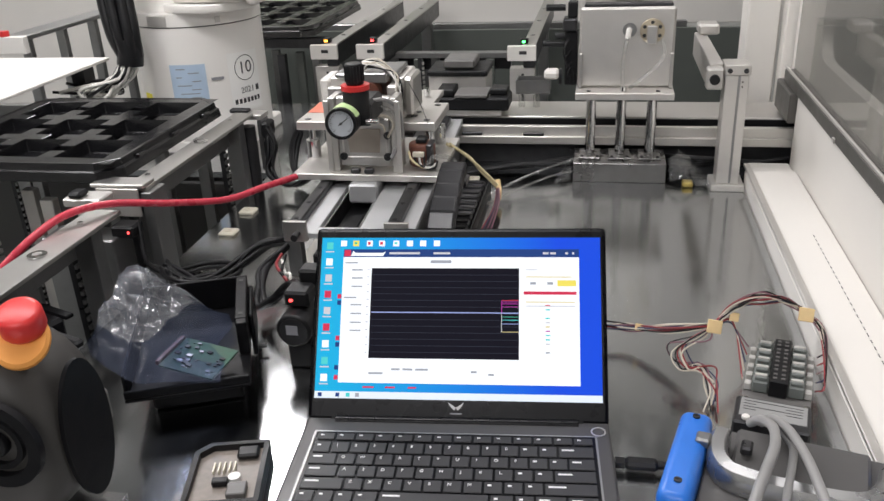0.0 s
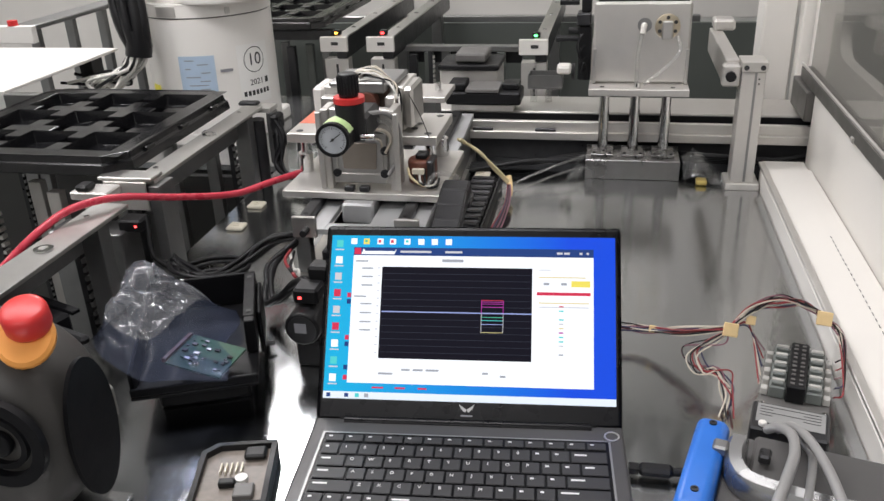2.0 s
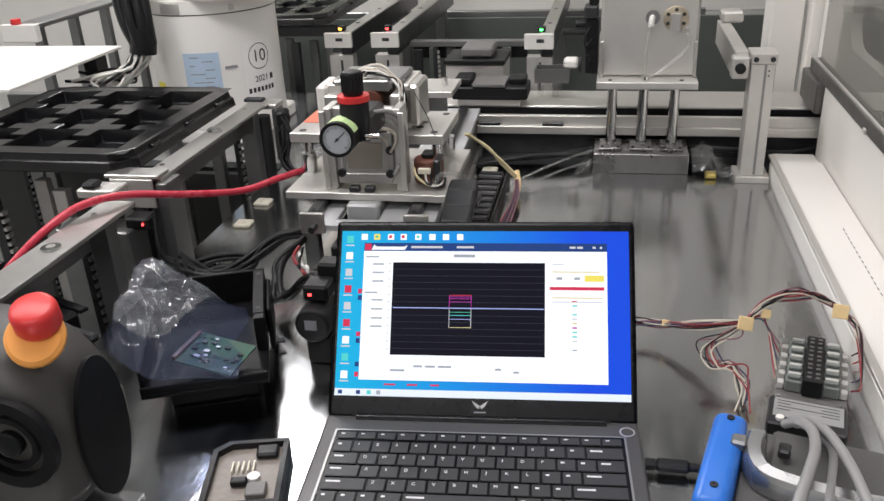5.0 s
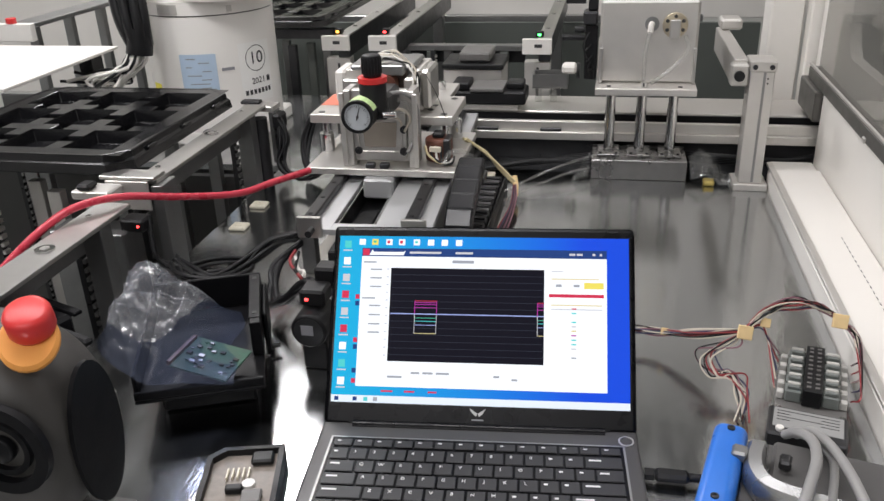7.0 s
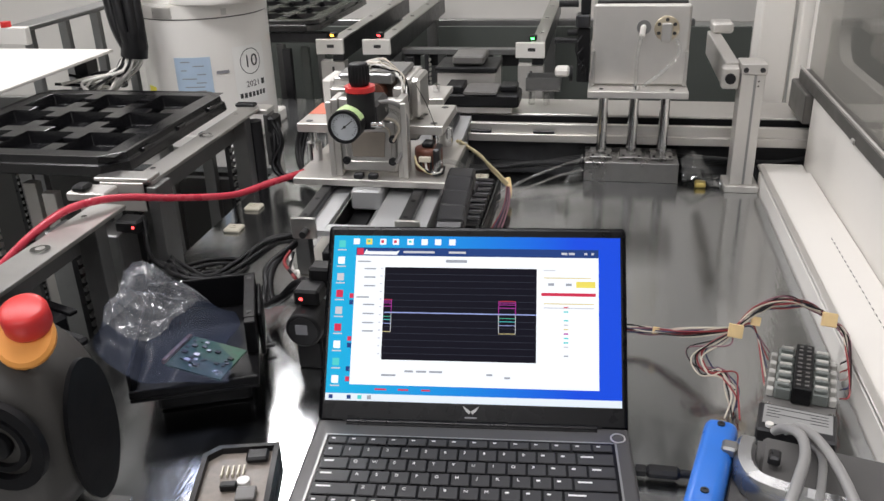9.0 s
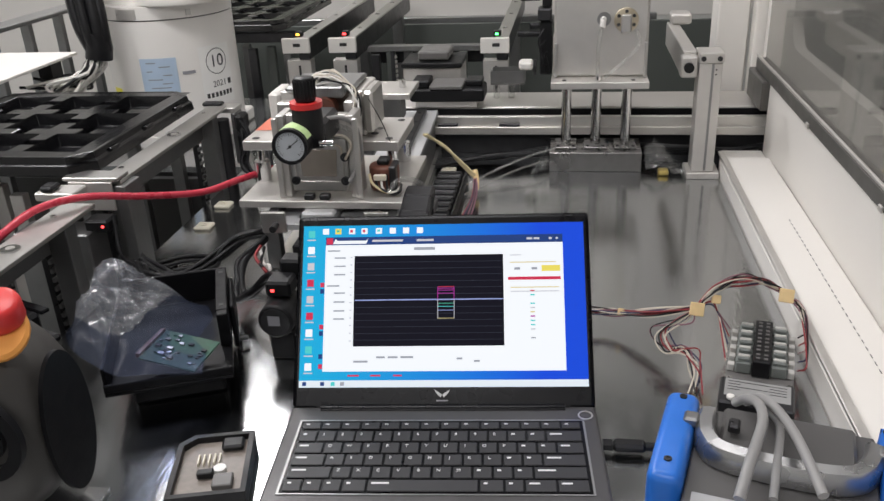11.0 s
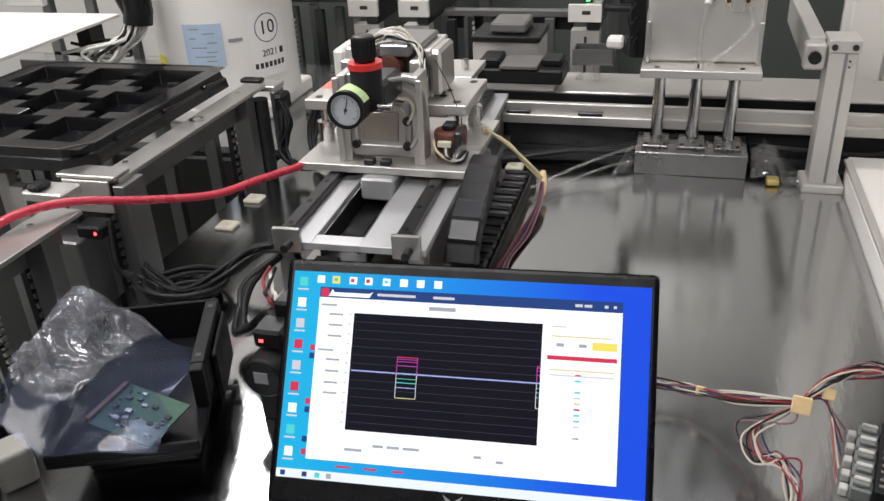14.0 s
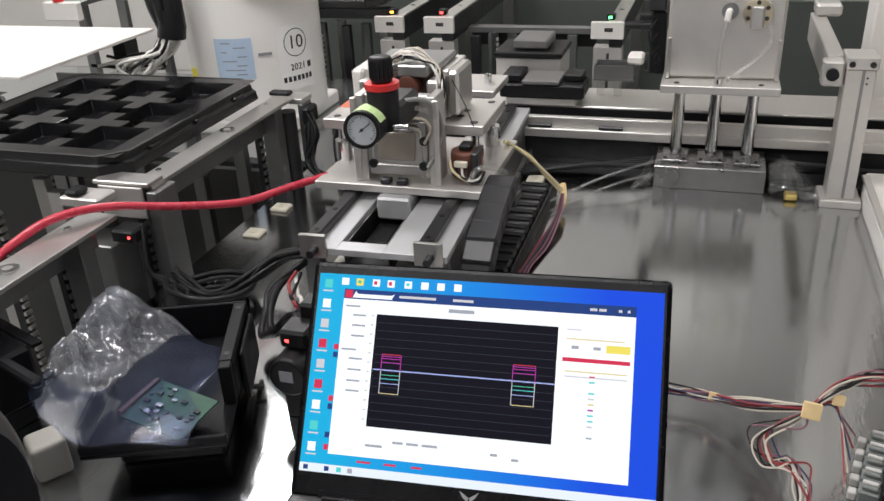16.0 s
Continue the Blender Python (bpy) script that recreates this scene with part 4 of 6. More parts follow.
def build_umbilical():
    u = thing("cable_bundle", -0.78, 1.72, 0.05, "black corrugated cable bundle beside the robot column", "cables")
    for k in range(9):
        a = 2 * math.pi * k / 8
        dx, dy = (0.017 * math.cos(a), 0.017 * math.sin(a)) if k < 8 else (0, 0)
        part("cable", tube([(-0.835 + dx * 1.5, 1.80 + dy, 0.62), (-0.81 + dx * 1.6, 1.74 + dy, 0.42), (-0.785 + dx * 1.6, 1.70 + dy, 0.28), (-0.772 + dx * 0.9, 1.695 + dy * 0.9, 0.215)], 0.011), CABLE, u, smooth=True)
    part("wrap", tube([(-0.775, 1.697, 0.250), (-0.773, 1.695, 0.222), (-0.776, 1.693, 0.200)], 0.026, seg=16), CABLE, u, smooth=True)
    rnd = random.Random(3)
    for k in range(26):
        a = rnd.uniform(0, 6.28)
        part("thin_hose", tube([(-0.775 + 0.015 * math.cos(a), 1.695 + 0.015 * math.sin(a), 0.21), (-0.79 + 0.02 * math.cos(a), 1.685 + 0.02 * math.sin(a), 0.178), (-0.84 + rnd.uniform(-0.03, 0.03), 1.67 + rnd.uniform(-0.03, 0.03), 0.150 + rnd.uniform(-0.025, 0.025)), (-0.90 + rnd.uniform(-0.05, 0.05), 1.67 + rnd.uniform(-0.04, 0.04), 0.135 + rnd.uniform(-0.03, 0.03))], 0.0032), rnd.choice([TUBE_CLEAR, WIRE_WHITE, CABLE, TUBE_CLEAR, WIRE_WHITE]), u, smooth=True)


build_umbilical()


# ---- cross rail with gripper jaws ----
def build_rail():
    r = thing("cross_rail", 0.2, 1.75, 0.0, "white aluminium linear axis lying across the table", "linear axis")
    b = bx(-0.36, 0.56, 1.700, 1.712, 0.045, 0.078, 0.001)
    bx(-0.36, 0.56, 1.690, 1.70, 0.045, 0.060, 0.001, bm=b)
    part("front_profile", b, ALU_MATT, r)
    part("slot", bx(-0.36, 0.56, 1.7125, 1.7385, 0.045, 0.060), BLACK, r, "dark slot")
    # strip added on the cover face so the slot's dark line shows
    part("slot_seal", bx(-0.36, 0.56, 1.7388, 1.7422, 0.0605, 0.0825), BLACK, r, "black strip on the axis cover, drawn for the dark slot")
    part("cover", bx(-0.36, 0.56, 1.7425, 1.86, 0.045, 0.086, 0.002), ALU_MATT, r)
    # dark feet and an added dark strip paint the shade under the axis
    for x in (-0.3, 0.0, 0.3, 0.52):
        part("foot", bx(x - 0.03, x + 0.03, 1.72, 1.85, 0.0, 0.0445, 0.001), IRON, r)
    part("skirt", bx(-0.36, 0.56, 1.7145, 1.7185, 0.0, 0.0445, 0.0005), IRON, r, "dark strip standing in for the shaded gap under the axis")
    for x in (-0.078, 0.042):
        part("clip", bx(x - 0.02, x + 0.02, 1.692, 1.7115, 0.0605, 0.066, 0.001), IRON, r)


build_rail()


def build_jaws():
    j = thing("gripper_carriage", -0.07, 1.76, 0.086, "black and grey part nest riding on the cross axis", "part nest")
    part("base", bx(-0.135, -0.012, 1.735, 1.79, 0.0865, 0.099, 0.001), ALU_MATT, j)
    part("body", bx(-0.145, 0.002, 1.73, 1.80, 0.0995, 0.124, 0.003), BLACK, j)
    part("tongue", bx(-0.105, -0.04, 1.728, 1.80, 0.1245, 0.131, 0.001), GREY, j)
    part("shoulder", bx(-0.142, -0.108, 1.74, 1.80, 0.1245, 0.138, 0.002), BLACK, j)
    part("shoulder", bx(-0.037, -0.004, 1.755, 1.80, 0.1245, 0.136, 0.002), BLACK, j)
    part("back_block", bx(-0.175, -0.055, 1.83, 1.93, 0.087, 0.145, 0.002), ALU_MATT, j)
    part("back_lid", bx(-0.178, -0.052, 1.825, 1.935, 0.1455, 0.156, 0.002), BLACK, j)
    part("back_pad", bx(-0.145, -0.08, 1.84, 1.92, 0.1585, 0.176, 0.003), GREY, j)
    f = part("side_cup", bx(0.010, 0.078, 1.79, 1.835, 0.118, 0.121), GREY, j, "small grey sheet metal cup")
    for q in ((0.010, 0.078, 1.79, 1.792), (0.010, 0.078, 1.833, 1.835), (0.010, 0.012, 1.7925, 1.8325), (0.076, 0.078, 1.7925, 1.8325)):
        part("cup_side", bx(*q, 0.1213, 0.145), ALU_DARK, f)
    part("cup_tip", bx(0.066, 0.094, 1.795, 1.832, 0.1455, 0.162, 0.004), WHITE, f)
    part("cup_cap", cy(0.0945, 1.815, 0.148, 0.016, 0.006, "x", seg=20), BLACK, f)
    j.location.x -= 0.012
    for x in (0.02, 0.05):
        part("cup_leg", cy(x, 1.815, 0.0865, 0.007, 0.0312, seg=14), TUBE_CLEAR, f)


build_jaws()


# ---- lift table with head plate ----
def build_head():
    h = thing("lifting_head", 0.205, 1.64, 0.0, "aluminium head box on three steel columns and a base block", "lifting head")
    part("base_block", bx(0.121, 0.287, 1.607, 1.70, 0.0, 0.036, 0.001), BLOCK, h)
    for x in (0.150, 0.204, 0.258):
        c = part("column", cy(x, 1.655, 0.0365, 0.0092, 0.117), CHROME, h)
        part("flange", bx(x - 0.020, x + 0.020, 1.625, 1.685, 0.0362, 0.041, 0.001), BLOCK, c)
        for d in (-0.014, 0.014):
            bolt(x + d, 1.632, 0.0412, 0.003, "z", c, 0.002)
    part("floor_plate", bx(0.122, 0.292, 1.602, 1.76, 0.154, 0.166, 0.001), ALU_MATT, h)
    fp = part("front_plate", bx(0.126, 0.290, 1.645, 1.655, 0.1665, 0.306, 0.004), ALU_MATT, h)
    for x0 in (0.1265, 0.2835):
        part("edge_angle", bx(x0, x0 + 0.006, 1.638, 1.6447, 0.1668, 0.228, 0.001), ALU, fp)
    for x0 in (0.124, 0.284):
        part("side_plate", prism([(1.656, 0.1665), (1.77, 0.1665), (1.77, 0.205), (1.70, 0.235), (1.656, 0.235)], 0.006, Matrix.Translation((x0, 0, 0)) @ Matrix(((0, 0, 1, 0), (1, 0, 0, 0), (0, 1, 0, 0), (0, 0, 0, 1))), None, 0.001), ALU_MATT, h)
    part("back_plate", bx(0.126, 0.292, 1.775, 1.787, 0.1665, 0.345, 0.006), ALU_MATT, h)
    part("bearing", cy(0.212, 1.755, 0.312, 0.026, 0.019, "y", bevel=0.002), ALU, h, smooth=True)
    for x in (0.160, 0.185, 0.238, 0.262):
        bolt(x, 1.7745, 0.325, 0.0055, "y", h, -0.004)
    part("dark_bar", bx(0.132, 0.288, 1.70, 1.73, 0.292, 0.304, 0.002), IRON, h)
    part("socket", cy(0.212, 1.6445, 0.268, 0.012, -0.004, "y"), ALU_DARK, fp)
    v = part("valve_plate", cy(0.250, 1.6445, 0.266, 0.021, -0.006, "y", bevel=0.001), mat("brass_grey", (0.55, 0.48, 0.36), 0.35, 0.8), fp, "round brass coloured valve plate", smooth=True)
    part("valve_tongue", bx(0.241, 0.259, 1.634, 1.6382, 0.244, 0.276, 0.002), ALU, v)
    for k in range(6):
        a = radians(60 * k + 30)
        part("valve_hole", cy(0.250 + 0.015 * math.cos(a), 1.6386, 0.266 + 0.015 * math.sin(a), 0.0032, -0.0006, "y", seg=10), INK, v)
    for x in (0.145, 0.265):
        bolt(x, 1.618, 0.1663, 0.004, "z", h, 0.001)
    part("hose", tube([(0.211, 1.636, 0.266), (0.208, 1.625, 0.255), (0.203, 1.622, 0.22), (0.203, 1.618, 0.172)], 0.0035), TUBE_CLEAR, h, "clear air hose", smooth=True)
    part("hose", tube([(0.268, 1.636, 0.25), (0.272, 1.622, 0.228), (0.25, 1.62, 0.20), (0.215, 1.616, 0.172)], 0.0035), TUBE_CLEAR, h, "clear air hose", smooth=True)
    part("hose_elbow", tube([(0.2115, 1.640, 0.268), (0.2105, 1.632, 0.268), (0.209, 1.627, 0.256)], 0.005), WHITE, h, smooth=True)
    part("fitting", cy(0.205, 1.616, 0.1662, 0.006, 0.008, seg=12), CHROME, h)
    st = part("valve_unit", bx(0.100, 0.122, 1.665, 1.70, 0.1665, 0.262, 0.002), BLACK, h, "black valve and sensor stack")
    part("sensor_head", bx(0.096, 0.121, 1.660, 1.70, 0.2625, 0.285, 0.003), IRON, st)
    part("sensor_head", bx(0.104, 0.121, 1.668, 1.70, 0.2855, 0.312, 0.002), BLACK, st)
    for z, ln in ((0.302, 0.034), (0.238, 0.040), (0.252, 0.018)):
        part("side_pin", cy(0.0995, 1.68, z, 0.006, -ln, "x", seg=16), BLACK, st)
    for k in range(4):
        part("lead", tube([(0.108 + 0.003 * k, 1.662, 0.25 - 0.02 * k), (0.098 + 0.003 * k, 1.652, 0.23 - 0.015 * k), (0.106 + 0.002 * k, 1.655, 0.20), (0.112 + 0.002 * k, 1.662, 0.168)], 0.0016, seg=6), CABLE, st, smooth=True)


build_head()


# ---- post with arm ----
def build_post():
    p = thing("sensor_post", 0.395, 1.60, 0.0, "clear anodised aluminium post with cross arm", "post")
    b = bx(0.370, 0.408, 1.578, 1.62, 0.012, 0.203, 0.001)
    pr = part("profile", b, ALU_MATT, p)
    part("groove", bx(0.3905, 0.3945, 1.5772, 1.5779, 0.014, 0.202), ALU_DARK, pr)
    part("foot", bx(0.362, 0.418, 1.570, 1.63, 0.0, 0.0118, 0.001), ALU_MATT, p)
    part("cap", bx(0.369, 0.410, 1.576, 1.63, 0.2035, 0.220, 0.001), ALU_MATT, p)
    for x in (0.376, 0.402):
        bolt(x, 1.5755, 0.211, 0.0042, "y", p, -0.002)
    for k in range(2):
        part("pin_hole", cy(0.398, 1.5774, 0.192 - 0.008 * k, 0.0015, -0.0006, "y", seg=8), INK, pr)
    part("arm", bx(0.346, 0.3685, 1.605, 1.90, 0.172, 0.218, 0.0015), ALU_MATT, p)
    e = part("sensor_end", bx(0.340, 0.3685, 1.579, 1.604, 0.178, 0.214, 0.003), ALU_MATT, p)
    part("lens", cy(0.353, 1.5785, 0.196, 0.0085, -0.006, "y", seg=20), BLACK, e)
    part("arm_tip", bx(0.350, 0.390, 1.86, 1.91, 0.2185, 0.239, 0.004), ALU_MATT, p)


build_post()


# ---- rear conveyors ----
def build_conveyor(x, lamp, z=0.147, w=0.07):
    c = thing("tray_conveyor_rail", x, 2.2, -0.6, "aluminium tray conveyor rail with white end plate and signal light", "conveyor rail", "rear conveyor rails")
    part("end_plate", bx(x - w / 2, x + w / 2, 2.170, 2.182, z - 0.036, z, 0.001), WHITE, c)
    part("slot", bx(x - 0.006, x + 0.012, 2.1690, 2.1699, z - 0.020, z - 0.012), INK, c)
    b = bx(x + 0.003, x + w / 2 - 0.004, 2.1825, 2.95, z - 0.055, z - 0.004, 0.001)
    part("side_bar", b, IRON, c)
    part("top_strip", bx(x + 0.001, x + w / 2 - 0.002, 2.1825, 2.95, z - 0.0035, z + 0.001, 0.0005), ALU, c)
    pp = part("post", bx(x - 0.031, x + 0.031, 2.186, 2.22, -0.3, z - 0.057, 0.001), ALU_MATT, c)
    part("post_slot", bx(x - 0.002, x + 0.004, 2.1852, 2.1859, -0.28, z - 0.07), INK, pp)
    part("post", bx(x - 0.012, x + 0.02, 2.85, 2.89, -0.3, z - 0.056, 0.001), ALU_DARK, c)
    s = part("sensor", bx(x - 0.004, x + 0.014, 2.186, 2.206, z + 0.0015, z + 0.014, 0.002), BLACK, c)
    part("signal_light", bx(x + 0.0, x + 0.008, 2.1845, 2.1858, z + 0.005, z + 0.010), lamp, s)
    for k in range(3):
        bolt(x + 0.016, 2.3 + 0.22 * k, z + 0.0013, 0.006, "z", c, 0.002, CHROME)


build_conveyor(-0.525, GLOW_AMBER)
build_conveyor(-0.405, GLOW_RED)
build_conveyor(-0.026, GLOW_GREEN, 0.141)
build_tray(-0.96, -0.575, 2.22, 2.70, 4, 4, 0.185, "black moulded plastic tray on the rear conveyor")
build_tray(-1.40, -1.00, 1.20, 1.50, 4, 3, 0.142, "second black plastic tray beside the lift")


def build_rear_bars():
    """Upright bars, racks and a cross bar of the rear lifts."""
    rnd = random.Random(2)
    for k, x in enumerate((-0.80, -0.755, -0.715, -0.675, -0.635, -0.60, -0.345, -0.31, -0.27, -0.20, -0.12)):
        y = 2.27 + 0.03 * (k % 3)
        w = thing("rear_lift_bar", x, y, -0.3, "upright bar of the rear tray lift", "post", "rear lift bars")
        part("bar", bx(x - 0.011, x + 0.011, y - 0.008, y + 0.008, -0.3, 0.105 if x < -0.5 else 0.085, 0.001), (IRON, GREEN_GREY, ALU_DARK)[k % 3], w)
    for x in (-0.735, -0.29):
        w = thing("rear_lift_rack", x, 2.24, -0.3, "toothed rack of the rear tray lift", "rack", "rear lift racks")
        part("bar", bx(x - 0.008, x + 0.002, 2.235, 2.245, -0.3, 0.10), IRON, w)
        tb = bmesh.new()
        for q in range(32):
            bx(x + 0.0025, x + 0.007, 2.235, 2.245, -0.29 + q * 0.012, -0.284 + q * 0.012, bm=tb)
        tagged(part("teeth", tb, ALU_MATT, w), kind="stuff")
    w = thing("rear_cross_bar", -0.2, 2.28, -0.3, "grey aluminium cross bar between the rear conveyor rails", "bar")
    part("bar", bx(-0.372, -0.07, 2.30, 2.33, 0.086, 0.10, 0.001), ALU_DARK, w)
    part("dark_rail", bx(-0.372, -0.07, 2.335, 2.36, 0.05, 0.085, 0.001), IRON, w)
    part("leg", bx(-0.235, -0.215, 2.305, 2.325, -0.3, 0.0855, 0.001), IRON, w)
    w = thing("rear_cross_bar", -0.7, 2.28, -0.3, "dark cross bar under the rear tray", "bar")
    part("bar", bx(-0.96, -0.57, 2.30, 2.33, 0.115, 0.14, 0.001), IRON, w)
    part("leg", bx(-0.90, -0.88, 2.305, 2.325, -0.3, 0.1145, 0.001), IRON, w)


build_rear_bars()


# ---- laptop ----
def build_laptop():
    W, D = 0.312, 0.215
    l = thing("laptop", 0.0, 0.0, 0.0, "graphite laptop standing open with a bright measuring screen", "laptop", rot=(0, 0, 0))
    l.matrix_world = pose(0.033, 0.822, 0.0, 0, 0, 5.0)
    # own space: hinge at y = 0, the keys towards -y
    part("base", bx(-W / 2, W / 2, -D, 0.006, 0.0, 0.016, 0.003, seg=2), LAPTOP, l)
    part("key_well", bx(-0.140, 0.140, -0.128, -0.020, 0.01605, 0.0164), BEZEL, l)
    own = bmesh.new()
    for x0, x1, y0, y1 in ((-0.142, 0.142, -0.0202, -0.0185), (-0.142, 0.142, -0.1295, -0.128), (-0.142, -0.140, -0.128, -0.0202), (0.140, 0.142, -0.128, -0.0202)):
        bx(x0, x1, y0, y1, 0.0161, 0.0168, bm=own)
    part("well_rim", own, ALU_DARK, l)
    rows = [(-0.029, 0.010, 14, None), (-0.046, 0.0155, 14, [1] * 13 + [1.9]), (-0.064, 0.0155, 14, [1.5] + [1] * 12 + [1.4]), (-0.082, 0.0155, 13, [1.75] + [1] * 11 + [2.15]), (-0.100, 0.0155, 12, [2.25] + [1] * 10 + [2.65]), (-0.118, 0.0155, 9, [1, 1, 1, 1.25, 5.6, 1.25, 1, 1.6, 1.6])]
    LETTERS = {}
    for y, first, line in ((-0.046, 1, "1234567890"), (-0.064, 1, "QWERTYUIOP"), (-0.082, 1, "ASDFGHJKL"), (-0.100, 1, "ZXCVBNM")):
        LETTERS.update({(y, first + i): g for i, g in enumerate(line)})
    for y, h, n, ws in rows:
        ws = ws or [1] * n
        unit = 0.276 / sum(ws)
        x = -0.138
        for k, w in enumerate(ws):
            kb = part("key", bx(x + 0.001, x + w * unit - 0.001, y - h / 2, y + h / 2, 0.0166, 0.0180, 0.0006), KEY, l)
            lw = 0.0035 if w < 1.3 else min(0.016, w * 0.006)
            glyph = LETTERS.get((round(y, 3), k))
            if glyph:
                part("legend", text_mesh(glyph, 0.0052, Matrix.Translation((x + 0.006, y + 0.0022, 0.0182))), LEGEND, kb)
            else:
                part("legend", bx(x + 0.004, x + 0.004 + lw, y + h * 0.10, y + h * 0.10 + (0.0022 if h > 0.012 else 0.0015), 0.01802, 0.01812), LEGEND, kb)
            x += w * unit
    part("power_button", ring(0.144, -0.011, 0.0161, 0.0075, 0.006, 0.0008), ALU, l)
    part("touchpad", bx(-0.052, 0.052, -0.212, -0.142, 0.01605, 0.0163), LAPTOP, l)
    part("hinge", cy(-0.125, 0.003, 0.014, 0.0055, 0.25, "x"), BEZEL, l)
    # lid, leaning back
    T = pose(0, 0.004, 0.0135, -36.4, 0, 0)

    def lid(name, bm, material, parent, label=""):
        bmesh.ops.transform(bm, matrix=T, verts=bm.verts)
        return part(name, bm, material, parent, label)
    ld = lid("lid", bx(-W / 2, W / 2, 0.0, 0.006, 0.0, 0.206, 0.004, seg=2), BEZEL, l)
    lid("chin", bx(-0.13, 0.13, -0.002, 0.0, 0.001, 0.008), BEZEL, ld)
    X0, X1, Z0, Z1 = -0.1500, 0.1500, 0.0225, 0.1955
    sx, sz = X1 - X0, Z1 - Z0

    def px(name, u0, u1, v0, v1, material, parent, lift=1):
        """A flat piece of the picture; u from the left, v from the top, in shares of the screen."""
        return lid(name, bx(X0 + u0 * sx, X0 + u1 * sx, -0.0002 - 0.00012 * lift, -0.0001 - 0.00012 * (lift - 1), Z1 - v1 * sz, Z1 - v0 * sz), material, parent)
    # wallpaper: blue, lighter to the left
    wall = bpy.data.materials.new("screen_wallpaper")
    wall.use_nodes = True
    nt = wall.node_tree
    p = nt.nodes["Principled BSDF"]
    p.inputs["Base Color"].default_value = (0.01, 0.01, 0.01, 1)
    p.inputs["Roughness"].default_value = 0.5
    p.inputs["Specular IOR Level"].default_value = 0.12
    tc = nt.nodes.new("ShaderNodeTexCoord")
    sp = nt.nodes.new("ShaderNodeSeparateXYZ")
    ra = nt.nodes.new("ShaderNodeValToRGB")
    mr = nt.nodes.new("ShaderNodeMapRange")
    mr.inputs["From Min"].default_value, mr.inputs["From Max"].default_value = X0, X1
    ra.color_ramp.elements[0].color = (0.0, 0.48, 0.86, 1)
    ra.color_ramp.elements[0].position = 0.05
    ra.color_ramp.elements[1].color = (0.0, 0.075, 0.84, 1)
    ra.color_ramp.elements[1].position = 0.85
    nt.links.new(tc.outputs["Object"], sp.inputs[0])
    nt.links.new(sp.outputs["X"], mr.inputs["Value"])
    nt.links.new(mr.outputs[0], ra.inputs["Fac"])
    nt.links.new(ra.outputs[0], p.inputs["Emission Color"])
    p.inputs["Emission Strength"].default_value = 1.0
    S_WHITE, S_DARK = screen("screen_white", (0.93, 0.96, 1.0), 1.2), screen("screen_plot", (0.004, 0.0035, 0.010))
    S_NAVY, S_RED, S_YEL = screen("screen_navy", (0.02, 0.06, 0.24)), screen("screen_red", (0.75, 0.04, 0.10)), screen("screen_yellow", (1.0, 0.85, 0.15))
    S_GRID, S_TXT, S_BLUE = screen("screen_grid", (0.035, 0.04, 0.06)), screen("screen_text", (0.42, 0.44, 0.50)), screen("screen_trace", (0.42, 0.5, 0.95))
    S_CYAN, S_MAG, S_PALE, S_GREEN = screen("screen_cyan", (0.1, 0.72, 0.72)), screen("screen_magenta", (0.55, 0.05, 0.45)), screen("screen_pale", (0.7, 0.7, 0.75)), screen("screen_green", (0.1, 0.6, 0.4))
    S_OCHRE = screen("screen_ochre", (0.85, 0.72, 0.35))
    d = px("display", 0, 1, 0, 1, wall, ld)
    px("task_bar", 0, 1, 0.958, 1.0, screen("screen_bar", (0.84, 0.92, 1.0), 1.1), d, 2)
    for k, (u, m) in enumerate(((0.012, S_NAVY), (0.075, S_NAVY), (0.112, S_CYAN), (0.145, S_TXT))):
        px("task_icon", u, u + 0.014, 0.967, 0.99, m, d, 3)
    # desktop icons
    for k, (u, m) in enumerate(((0.07, S_WHITE), (0.115, S_YEL), (0.165, S_WHITE), (0.21, S_WHITE), (0.262, S_WHITE), (0.312, S_WHITE), (0.36, S_WHITE), (0.41, S_WHITE))):
        ic = px("desktop_icon", u, u + 0.022, 0.018, 0.055, m, d, 2)
        if k in (2, 3):
            px("icon_mark", u + 0.004, u + 0.014, 0.027, 0.045, S_RED, ic, 3)
        elif k in (1, 4):
            px("icon_mark", u + 0.005, u + 0.015, 0.028, 0.042, S_GREEN if k == 1 else S_CYAN, ic, 3)
    for k in range(9):
        v = 0.03 + 0.103 * k
        m = (S_CYAN, S_WHITE, S_PALE, S_RED, S_PALE, S_RED, S_WHITE, S_CYAN, S_WHITE)[k]
        ic = px("desktop_icon", 0.018, 0.042, v, v + 0.045, m, d, 2)
        px("icon_caption", 0.014, 0.046, v + 0.056, v + 0.064, S_PALE, ic, 2)
    for k, (v, m) in enumerate(((0.36, S_RED), (0.40, S_NAVY), (0.62, S_RED), (0.66, S_NAVY), (0.80, S_NAVY), (0.86, S_RED))):
        px("desktop_icon", 0.066, 0.080, v, v + 0.028, m, d, 2)
    # the measuring window
    P0, P1, Q0, Q1 = 0.187, 0.716, 0.195, 0.755
    w = px("window", 0.082, P0, 0.075, 0.905, S_WHITE, d, 6)
    px("window_edge", P1, 0.926, 0.075, 0.905, S_WHITE, w, 6)
    px("window_edge", P0, P1, 0.075, Q0, S_WHITE, w, 6)
    px("window_edge", P0, P1, Q1, 0.905, S_WHITE, w, 6)
    px("title_bar", 0.082, 0.926, 0.075, 0.125, S_NAVY, w, 7)
    px("title_mark", 0.085, 0.108, 0.080, 0.120, S_RED, w, 8)
